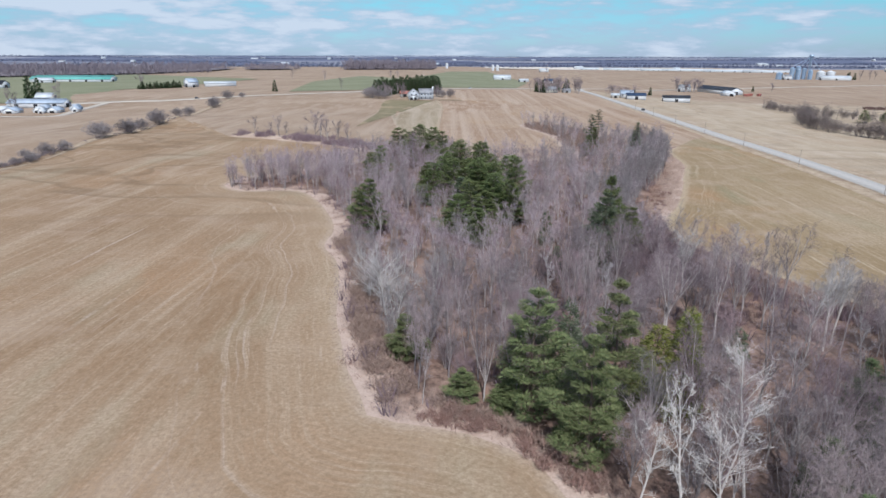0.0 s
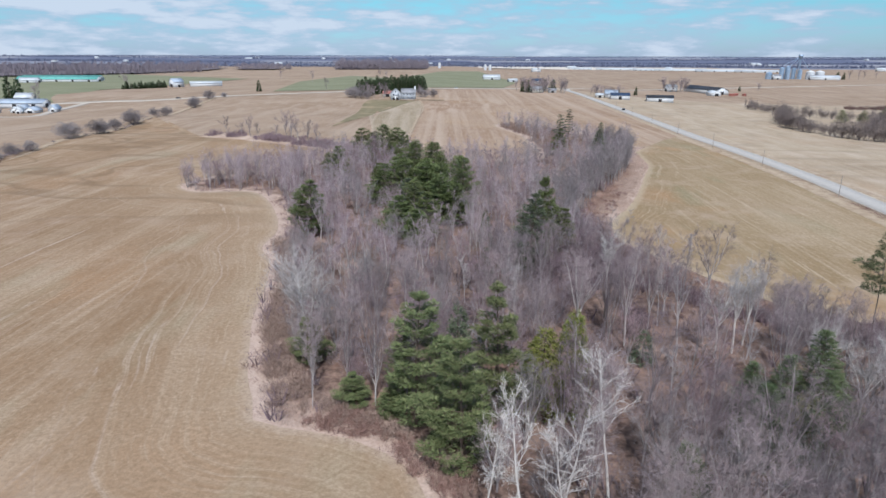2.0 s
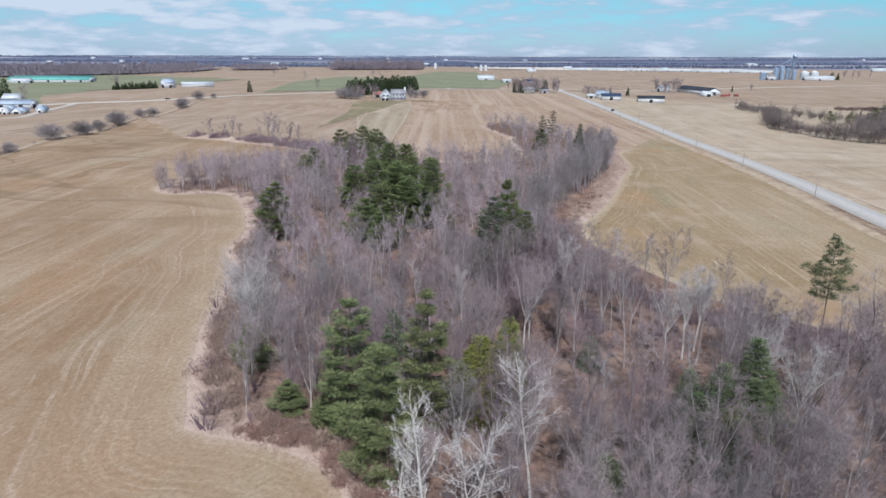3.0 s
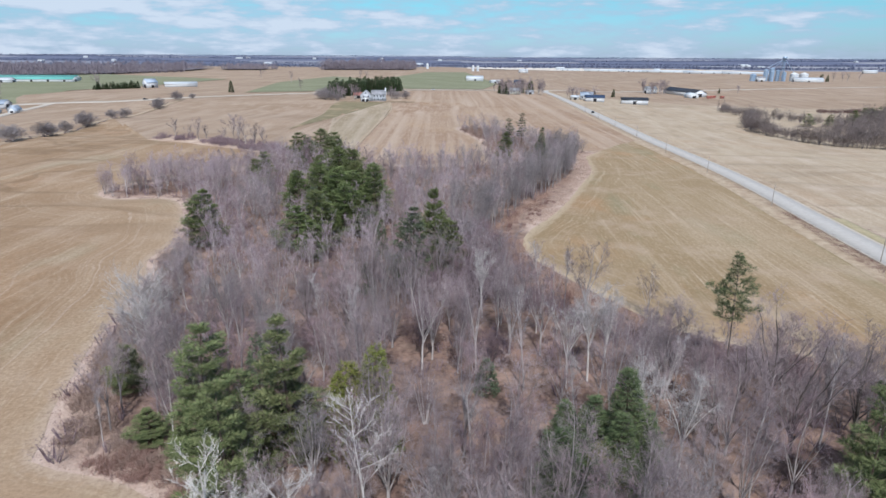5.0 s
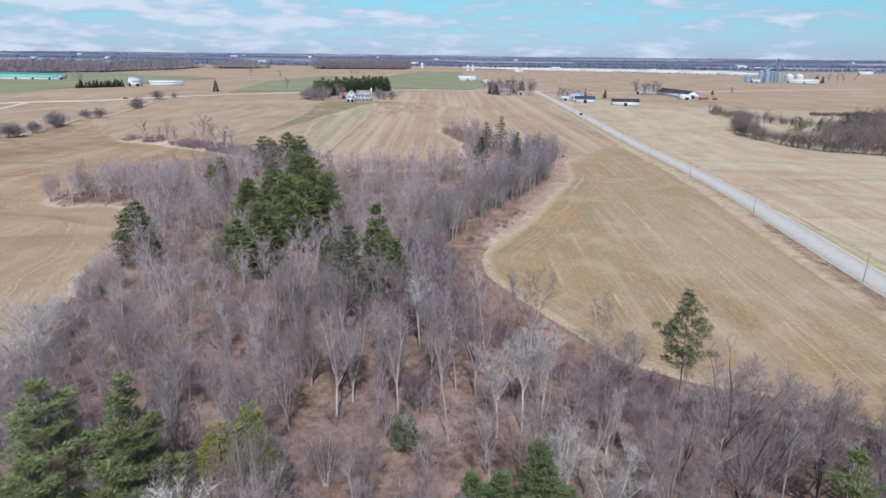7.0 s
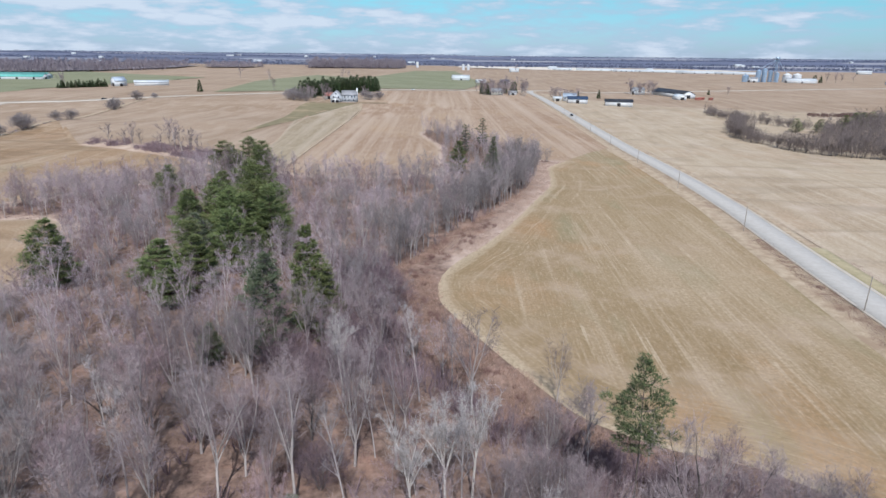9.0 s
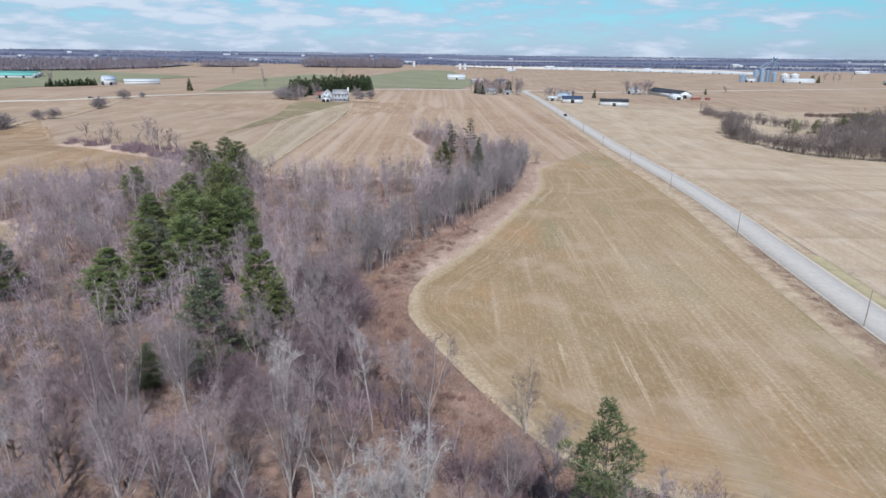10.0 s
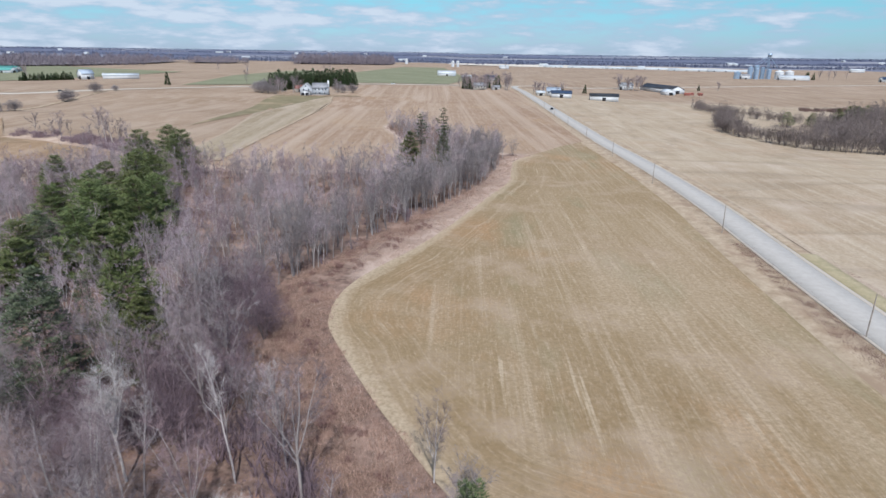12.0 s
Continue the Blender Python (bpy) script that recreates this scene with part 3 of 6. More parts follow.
ribbon("farm_track", rounded([(-57, 553), (-50, 510), (-47, 440), (-43, 350), (-39, 266)], 12), 0.9, 0.9, 0.34, M_verge, "pale grassy track running down from the farmhouse", "track", 0.1)
HEDGE_LINE = rounded([(-190, 120), (-205, 205), (-217, 280), (-227, 352), (-235, 420), (-246, 500), (-252, 560)], 6)
ribbon("hedge_bank", HEDGE_LINE, 2.2, 2.2, 0.28, M_verge, "dry grassy bank between the western fields", "field bank", 0.2)
ribbon("farm_drive", rounded([(-470, 372), (-400, 396), (-345, 412), (-335, 430), (-345, 470), (-352, 520)], 8), 4.0, 4.0, 0.32, M_gravel, "pale gravel farm drive", "track", 0.2)


# ---- building blocks ----
class Geo:
    """Collects triangles."""
    def __init__(self):
        self.v, self.f, self.s = [], [], []

    def tube(self, pts, radii, sides=4, slot=0, tip=False):
        base = len(self.v)
        rows = len(pts)
        for i, (p, r) in enumerate(zip(pts, radii)):
            way = (pts[min(i + 1, rows - 1)] - pts[max(i - 1, 0)])
            way = way.normalized() if way.length > 1e-6 else Vector((0, 0, 1))
            u = way.cross(Vector((0.31, 0.87, 0.2))).normalized()
            w = way.cross(u)
            if tip and i == rows - 1:
                self.v.append(tuple(p))
                continue
            for k in range(sides):
                a = 2 * math.pi * k / sides
                self.v.append(tuple(p + u * (r * math.cos(a)) + w * (r * math.sin(a))))
        for i in range(rows - 1):
            for k in range(sides):
                a, b = base + i * sides + k, base + i * sides + (k + 1) % sides
                if tip and i == rows - 2:
                    self.f.append((a, b, base + (rows - 1) * sides))
                    self.s.append(slot)
                else:
                    c, d = a + sides, b + sides
                    self.f += [(a, b, d), (a, d, c)]
                    self.s += [slot, slot]

    def blade(self, p, q, wide, up, slot=0):
        """A folded leaf-like sliver from p to q."""
        way = q - p
        side = way.cross(up)
        side = side.normalized() * wide if side.length > 1e-6 else Vector((wide, 0, 0))
        mid = p + way * 0.45
        b = len(self.v)
        self.v += [tuple(p), tuple(mid + side), tuple(q), tuple(mid - side - up * wide * 0.4)]
        self.f += [(b, b + 1, b + 2), (b, b + 2, b + 3)]
        self.s += [slot, slot]

    def twig(self, p, q, wide, rng, slot=0):
        side = (q - p).cross(unit(rng))
        side = side.normalized() * wide if side.length > 1e-6 else Vector((wide, 0, 0))
        b = len(self.v)
        self.v += [tuple(p - side), tuple(p + side), tuple(q)]
        self.f.append((b, b + 1, b + 2))
        self.s.append(slot)

    def spray(self, p, q, wide, up):
        """One sliver of foliage that lies flat across the given up."""
        side = (q - p).cross(up)
        side = side.normalized() * wide if side.length > 1e-6 else Vector((wide, 0, 0))
        b = len(self.v)
        self.v += [tuple(p - side), tuple(p + side), tuple(q)]
        self.f.append((b, b + 1, b + 2))
        self.s.append(0)

    def box(self, lo, hi, slot=0):
        b = len(self.v)
        (x0, y0, z0), (x1, y1, z1) = lo, hi
        self.v += [(x0, y0, z0), (x1, y0, z0), (x1, y1, z0), (x0, y1, z0), (x0, y0, z1), (x1, y0, z1), (x1, y1, z1), (x0, y1, z1)]
        for q in ((0, 3, 2, 1), (4, 5, 6, 7), (0, 1, 5, 4), (1, 2, 6, 5), (2, 3, 7, 6), (3, 0, 4, 7)):
            self.f += [(b + q[0], b + q[1], b + q[2]), (b + q[0], b + q[2], b + q[3])]
            self.s += [slot, slot]

    def prism(self, outline, y0, y1, slot=0):
        """An outline in x and z drawn out along y (convex, counter-clockwise seen from -y)."""
        b, n = len(self.v), len(outline)
        self.v += [(x, y0, z) for x, z in outline] + [(x, y1, z) for x, z in outline]
        for i in range(1, n - 1):
            self.f += [(b, b + i, b + i + 1), (b + n, b + n + i + 1, b + n + i)]
            self.s += [slot, slot]
        for i in range(n):
            j = (i + 1) % n
            self.f += [(b + i, b + n + i, b + n + j), (b + i, b + n + j, b + j)]
            self.s += [slot, slot]

    def arrays(self):
        return np.array(self.v, np.float32), np.array(self.f, np.int32), np.array(self.s, np.int32)

    def mesh(self, name, *mats):
        v, f, s = self.arrays()
        return mesh_from(name, v, f, mats, s if len(mats) > 1 else None)


def part(name, geo, material, parent, label="", place=None):
    me = geo if isinstance(geo, bpy.types.Mesh) else geo.mesh(name, material)
    ob = new(name, me)
    ob.parent = parent
    if place is not None:
        ob.matrix_basis = place
    return tagged(ob, label)


def thing(name, label, category, group="", place=None):
    ob = tagged(new(name), label, category, group)
    if place is not None:
        ob.matrix_basis = place
    return ob


def unit(rng):
    while True:
        v = Vector((rng.uniform(-1, 1), rng.uniform(-1, 1), rng.uniform(-1, 1)))
        if 0.05 < v.length < 1:
            return v.normalized()


def limb(rng, start, way, length, r0, r1, n, curl=0.12, lift=0.06):
    pts, radii, p, d = [start.copy()], [r0], start.copy(), way.normalized()
    for i in range(n):
        d = (d + unit(rng) * curl + Vector((0, 0, lift))).normalized()
        p = p + d * (length / n)
        pts.append(p.copy())
        radii.append(r0 + (r1 - r0) * (i + 1) / n)
    return pts, radii, d


def bare_tree(rng, h, spread, boughs=18, subs=6, twigs=11, low=0.36, thick=0.14, stems=1, fine=True, twig_r=0.0155, sprays=1, rise=(0.7, 2.0), lean=0.07):
    """Trunk with steep limbs, and a crown of fine upward twigs: two Geo."""
    wood, fuzz = Geo(), Geo()
    for st in range(stems):
        way0 = Vector((rng.uniform(-lean, lean), rng.uniform(-lean, lean), 1)) if stems == 1 else Vector((0.24 * math.cos(st * 2.4), 0.24 * math.sin(st * 2.4), 1))
        hh = h * (1 if stems == 1 else rng.uniform(0.8, 1))
        pts, radii, _ = limb(rng, Vector((0, 0, -0.3)), way0, hh * 0.93, thick * (1 if stems == 1 else 0.7), 0.025, 7, 0.07, 0.03)
        wood.tube(pts, radii, 6 if fine else 4)
        for i in range(boughs // stems):
            k = min(low + (1 - low) * ((i + rng.random()) / (boughs // stems)) ** 0.9, 0.97)
            j = min(int(k * 7), 6)
            start = pts[j].lerp(pts[j + 1], k * 7 - j)
            a = rng.uniform(0, 2 * math.pi)
            length = spread * (0.55 + 0.8 * math.sin(math.pi * min(1, (1 - k) * 1.05 + 0.12))) * rng.uniform(0.7, 1.25)
            way = Vector((math.cos(a), math.sin(a), rng.uniform(*rise)))
            bp, br, _ = limb(rng, start, way, length, max(0.026, thick * 0.42 * (1 - k * 0.6)), 0.014, 3, 0.14, 0.06)
            wood.tube(bp, br, 3)
            for s in range(subs):
                q = rng.uniform(0.2, 1.0)
                jj2 = min(int(q * 3), 2)
                sp = bp[jj2].lerp(bp[jj2 + 1], min(1, q * 3 - jj2))
                d1 = ((bp[jj2 + 1] - bp[jj2]).normalized() + unit(rng) * 0.65 + Vector((0, 0, 0.3))).normalized() * (length * rng.uniform(0.3, 0.52))
                fuzz.tube([sp, sp + d1], [twig_r, 0], 3, tip=True)
                for w in range(twigs):
                    s2 = sp + d1 * rng.uniform(0.1, 1.0)
                    d2 = (d1.normalized() * 0.6 + unit(rng) * 0.75 + Vector((0, 0, 0.4))).normalized() * (d1.length * rng.uniform(0.4, 0.85))
                    fuzz.twig(s2, s2 + d2, twig_r * 1.1, rng)
                    for x2 in range(sprays):
                        s3 = s2 + d2 * rng.uniform(0.3, 0.95)
                        fuzz.twig(s3, s3 + (d2.normalized() * 0.7 + unit(rng) * 0.8 + Vector((0, 0, 0.25))).normalized() * d2.length * rng.uniform(0.45, 0.8), twig_r * 0.9, rng)
    return wood, fuzz


def forked_tree(rng, h, spread, clear=0.34, leaders=5, side=7, subs=5, twigs=6, thick=0.16, lean=0.06, twig_r=0.011, curl=0.10, sides=5):
    """A clear trunk that parts into steep leaders, each ending in a haze of fine twigs: two Geo."""
    wood, fuzz = Geo(), Geo()
    way0 = Vector((rng.uniform(-lean, lean), rng.uniform(-lean, lean), 1))
    tp, tr, _ = limb(rng, Vector((0, 0, -0.3)), way0, h * clear, thick, thick * 0.78, 3, 0.05, 0.03)
    wood.tube(tp, tr, sides)
    rest = h * (1 - clear)
    for i in range(leaders):
        a = 2 * math.pi * (i + rng.random() * 0.7) / leaders
        tilt = spread / rest * (0.15 if i == 0 else rng.uniform(0.45, 1.1))
        start = tp[-1] if i < 2 else tp[-2].lerp(tp[-1], rng.uniform(0.1, 1.0))
        length = rest * (1.0 if i == 0 else rng.uniform(0.72, 1.02))
        lp, lr, _ = limb(rng, start, Vector((math.cos(a) * tilt, math.sin(a) * tilt, 1)), length, thick * (0.66 if i == 0 else rng.uniform(0.4, 0.58)), 0.012, 5, curl, 0.05)
        wood.tube(lp, lr, 4)
        for k in range(side):
            q = 0.16 + 0.82 * ((k + rng.random()) / side) ** 0.85
            j = min(int(q * 5), 4)
            sp = lp[j].lerp(lp[j + 1], q * 5 - j)
            u = unit(rng)
            d1 = ((lp[j + 1] - lp[j]).normalized() * 0.8 + Vector((u.x * 0.75, u.y * 0.75, u.z * 0.25 + 0.15))).normalized() * (length * rng.uniform(0.15, 0.32) * (1.2 - 0.55 * q))
            wood.tube([sp, sp + d1], [max(0.014, thick * 0.17 * (1.1 - q)), 0], 3, tip=True)
            for b in range(subs):
                s2 = sp + d1 * rng.uniform(0.2, 1.0)
                d2 = (d1.normalized() * 0.75 + unit(rng) * 0.7 + Vector((0, 0, 0.25))).normalized() * (d1.length * rng.uniform(0.4, 0.8))
                fuzz.twig(s2, s2 + d2, twig_r * 1.3, rng)
                for w in range(twigs):
                    s3 = s2 + d2 * rng.uniform(0.15, 1.0)
                    d3 = (d2.normalized() * 0.6 + unit(rng) * 0.8 + Vector((0, 0, 0.2))).normalized() * (0.25 + d2.length * rng.uniform(0.35, 0.8))
                    fuzz.twig(s3, s3 + d3, twig_r, rng)
    return wood, fuzz


def puff(rng, h, r, n=420, wide=0.05, low=0.0, stems=5):
    """A rounded mass of fine twigs on a few stems."""
    wood, fuzz = Geo(), Geo()
    shift = Vector((rng.uniform(0, 50), rng.uniform(0, 50), rng.uniform(0, 50)))
    for i in range(stems):
        a = rng.uniform(0, 6.28)
        wood.tube([Vector((math.cos(a) * 0.2, math.sin(a) * 0.2, -0.2)), Vector((math.cos(a) * r * 0.45, math.sin(a) * r * 0.45, h * 0.7))], [0.09, 0.03], 4)
    for i in range(n):
        d = unit(rng)
        k = rng.random() ** 0.45 * (0.92 + 0.75 * noise.noise(d * 1.9 + shift))
        p = Vector((d.x * r * k, d.y * r * k, h * (low + (1 - low) * (0.5 + 0.47 * d.z * k))))
        p.x *= 0.55 + 0.45 * math.sin(math.pi * min(1, max(0.08, p.z / h)))
        p.y *= 0.55 + 0.45 * math.sin(math.pi * min(1, max(0.08, p.z / h)))
        q = p + (Vector((d.x * 0.6, d.y * 0.6, 0.8)) + unit(rng) * 0.7).normalized() * h * rng.uniform(0.10, 0.22)
        fuzz.twig(p, q, wide * rng.uniform(0.6, 1.3), rng)
    return wood, fuzz


def pine_tree(rng, h, r, tiers=11, per=5, lobes=7, needles=22, low=0.06, ragged=0.3, crown=0.62, wide=0.06, thick=0.24, droop=0.0):
    """White pine: separate tiers of long boughs, each carrying flat lobes of needles with open gaps between."""
    wood, leaf = Geo(), Geo()
    pts, radii, _ = limb(rng, Vector((0, 0, -0.3)), Vector((rng.uniform(-.03, .03), rng.uniform(-.03, .03), 1)), h, thick, 0.03, 8, 0.035, 0.02)
    wood.tube(pts, radii, 7)
    heavy = rng.uniform(0, 6.28)
    for i in range(tiers):
        kk = (i + 0.5 + rng.uniform(-0.2, 0.2)) / tiers
        k = min(0.985, low + (1 - low) * kk)
        j = min(int(k * 8), 7)
        c = pts[j].lerp(pts[j + 1], k * 8 - j)
        size = r * (min(1.0, 0.72 + 1.2 * kk) if kk < 0.24 else ((1 - kk) / 0.76) ** crown) * rng.uniform(0.86, 1.1) + 0.3
        n = max(3, per if size > 0.45 * r else per - 1)
        for b in range(n):
            a = 2 * math.pi * (b + rng.random() * 0.75) / n + i * 2.4
            ln = size * rng.uniform(1 - ragged, 1.12) * (1 + 0.16 * math.cos(a - heavy))
            out = Vector((math.cos(a), math.sin(a), 0.0))
            side = Vector((-math.sin(a), math.cos(a), 0.0))
            way = out + Vector((0, 0, -droop + 0.02 + 0.75 * kk * kk + rng.uniform(-0.16, 0.14)))
            bp, br, _ = limb(rng, c, way, ln, 0.055, 0.015, 3, 0.07, 0.09)
            wood.tube(bp, br, 3)
            m = max(2, int(lobes * (0.25 + 0.75 * ln / r) + 0.5))
            for q in range(m):
                g = 1.0 if q == m - 1 else 0.34 + 0.64 * (q + rng.uniform(0.2, 0.8)) / m
                jj2 = min(int(g * 3), 2)
                off = 0.0 if q == m - 1 else (1 if q % 2 else -1) * (0.10 + 0.27 * math.sin(math.pi * g * 0.85)) * ln * rng.uniform(0.5, 1.15)
                p = bp[jj2].lerp(bp[jj2 + 1], g * 3 - jj2) + side * off + out * abs(off) * 0.35 + Vector((0, 0, rng.uniform(-0.05, 0.14)))
                lr = (0.36 + 0.09 * ln) * rng.uniform(0.75, 1.3)
                head = (out + side * (0.9 * off / max(0.3 * ln, 0.1)) + Vector((0, 0, 0.25))).normalized()
                for w in range(needles):
                    u, u2 = unit(rng), unit(rng)
                    s0 = p + Vector((u.x * lr * 0.75, u.y * lr * 0.75, u.z * lr * 0.2))
                    d = (head * 0.55 + Vector((u.x, u.y, 0.12 + 0.35 * u.z)) * 0.9).normalized() * (lr * rng.uniform(0.55, 1.0))
                    leaf.spray(s0, s0 + d, wide * rng.uniform(0.7, 1.35), Vector((u2.x * 0.5, u2.y * 0.5, 1.0)))
    return wood, leaf


def cone_tree(rng, h, r, rows=16, blade=0.55, low=0.03, sharp=0.8, n0=26, wide=0.09):
    """Spruce or cedar: a dense cone of short sprays."""
    wood, leaf = Geo(), Geo()
    wood.tube([Vector((0, 0, -0.3)), Vector((0, 0, h * 0.5)), Vector((0, 0, h * 0.98))], [0.2, 0.12, 0.03], 6)
    for i in range(rows):
        k = low + (1 - low) * (i + 0.4) / rows
        rad = r * (1 - k) ** sharp + 0.12
        n = max(4, int(n0 * rad / r))
        for b in range(n):
            a = rng.uniform(0, 2 * math.pi)
            rr = rad * rng.uniform(0.55, 1.05)
            p = Vector((math.cos(a) * rr, math.sin(a) * rr, h * k + rng.uniform(-0.35, 0.35)))
            out = Vector((math.cos(a), math.sin(a), -0.12))
            for w in range(12):
                d = (out + unit(rng) * 0.8 + Vector((0, 0, 0.25))).normalized()
                s0 = p + unit(rng) * blade * 0.45
                leaf.twig(s0, s0 + d * blade * rng.uniform(0.6, 1.3), wide * rng.uniform(0.8, 1.4), rng)
    return wood, leaf


def shrub(rng, h, r, stems=26, forks=5):
    g = Geo()
    for i in range(stems):
        a, o = rng.uniform(0, 2 * math.pi), r * 0.55 * rng.random() ** 0.5
        p = Vector((math.cos(a) * o, math.sin(a) * o, -0.05))
        way = Vector((math.cos(a) * 0.6 * rng.random(), math.sin(a) * 0.6 * rng.random(), 1)) + unit(rng) * 0.3
        pts, radii, d = limb(rng, p, way, h * rng.uniform(0.55, 1.0), 0.022, 0.008, 2, 0.2, 0.0)
        g.tube([pts[0], pts[2]], [0.024, 0], 3, tip=True)
        for k in range(forks):
            s = pts[0].lerp(pts[2], rng.uniform(0.3, 0.9))
            g.twig(s, s + (d + unit(rng) * 0.8).normalized() * h * rng.uniform(0.25, 0.5), 0.024, rng)
    return g


def scatter(name, template, spots, material, label, category, slots=None, mats=None):
    """Many copies of a few shapes joined into one mesh. spots: x, y, turn, scale, squash, index."""
    vs, fs, ss, off = [], [], [], 0
    for x, y, turn, sc, sq, idx in spots:
        v, f, s = template[idx % len(template)]
        c, n = math.cos(turn) * sc, math.sin(turn) * sc
        w = np.column_stack([v[:, 0] * c - v[:, 1] * n + x, v[:, 0] * n + v[:, 1] * c + y, v[:, 2] * sc * sq + zat(x, y)])
        vs.append(w)
        fs.append(f + off)
        ss.append(s)
        off += len(v)
    me = mesh_from(name, np.concatenate(vs), np.concatenate(fs), mats or [material], np.concatenate(ss) if mats else None)
    return tagged(new(name, me), label, category, kind="stuff")


def merged(wood, leaf):
    """Trunk and crown in one set of arrays, with two material slots."""
    v0, f0, s0 = wood.arrays()
    v1, f1, s1 = leaf.arrays()
    return np.concatenate([v0, v1]), np.concatenate([f0, f1 + len(v0)]), np.concatenate([s0 * 0, s1 * 0 + 1])


class Kind:
    """A tree's two meshes, built once and shared by every tree of its kind."""
    def __init__(self, name, geos, wood_mat, leaf_mat, label, category, group):
        self.trunk = geos[0].mesh("trunk", wood_mat)
        self.crown = geos[1].mesh("crown", leaf_mat)
        self.name, self.label, self.category, self.group = name, label, category, group

    def plant(self, x, y, turn=0.0, scale=1.0, tall=1.0, label="", lean=0.0):
        m = Matrix.LocRotScale((x, y, zat(x, y) - 0.05), Euler((lean, 0, turn)), (scale, scale, scale * tall))
        t = thing(self.name, label or self.label, self.category, self.group, m)
        part("trunk", self.trunk, None, t)
        part("crown", self.crown, None, t)
        return t


# ---- the wood: evergreens ----
PINE = "tall white pine with layered green boughs among bare trees"
GP = "pines in the wood"
K_near = [Kind("pine_tree", pine_tree(random.Random(11 + i), 17, 4.8, tiers=8, per=6, lobes=9, needles=60, wide=0.047, ragged=0.5, crown=0.60), M_pine_bark, M_needle, PINE, "pine tree", GP) for i in range(2)]
K_near_slim = Kind("pine_tree", pine_tree(random.Random(14), 17, 3.7, tiers=9, per=5, lobes=8, needles=60, wide=0.047, ragged=0.5, crown=0.66), M_pine_bark, M_needle, PINE, "pine tree", GP)
K_pine = [Kind("pine_tree", pine_tree(random.Random(16 + i), 17, 5.9, tiers=10, per=6, lobes=9, needles=30, wide=0.08, ragged=0.45, crown=0.55), M_pine_bark, M_needle_olive, PINE, "pine tree", GP) for i in range(3)]
K_pine_slim = [Kind("pine_tree", pine_tree(random.Random(21 + i), 17, 5.3, tiers=10, per=7, lobes=8, needles=40, wide=0.086, ragged=0.3, crown=0.74), M_pine_bark, M_needle_olive,
                    "slender green pine standing among bare trees", "pine tree", GP) for i in range(2)]
K_pine_blue = [Kind("pine_tree", pine_tree(random.Random(31), 17, 5.6, tiers=11, per=6, lobes=7, needles=38, ragged=0.34, wide=0.078, droop=0.06, crown=0.74), M_pine_bark, M_needle_blue,
                    "grey-green white pine with loose boughs", "pine tree", GP)]
K_pine_flat = [Kind("pine_tree", pine_tree(random.Random(35 + i), 14, 5.2, tiers=9, per=7, lobes=8, needles=30, low=0.1, ragged=0.34, wide=0.085, crown=0.55), M_pine_bark, M_needle,
                    "broad round-topped pine at the back of the wood", "pine tree", GP) for i in range(2)]
K_pine_high = Kind("pine_tree", pine_tree(random.Random(41), 20, 5.2, tiers=8, per=5, lobes=7, needles=52, low=0.56, ragged=0.5, crown=0.8, wide=0.046, thick=0.2), M_bark_dark, M_needle_deep,
                   "lone white pine with a bare lower trunk at the field edge", "pine tree", GP)
K_thin = Kind("pine_tree", pine_tree(random.Random(43), 19, 2.8, tiers=10, per=4, lobes=5, needles=20, low=0.3, ragged=0.6, crown=0.5, wide=0.1), M_pine_bark, M_needle_dark,
              "ragged half-bare dark spruce standing over the wood", "spruce tree", "ragged spruces")
K_fir = Kind("fir_tree", pine_tree(random.Random(45), 15, 2.7, tiers=19, per=6, lobes=5, needles=30, ragged=0.15, crown=0.9, wide=0.04, droop=0.12), M_pine_bark, M_needle_deep, "dense dark green fir between bare trees", "fir tree", "firs in the wood")
K_cedar = Kind("cedar_tree", cone_tree(random.Random(47), 13.5, 2.9, rows=26, n0=46, sharp=0.5, blade=0.42, wide=0.05), M_pine_bark, M_cedar, "yellow-green cedar between bare trees", "cedar tree", "cedars in the wood")
K_cedar2 = Kind("cedar_tree", cone_tree(random.Random(48), 11, 2.2, rows=20, n0=30, sharp=0.55, blade=0.42, wide=0.05), M_pine_bark, M_needle_blue, "dull green cedar with thin foliage", "cedar tree", "cedars in the wood")

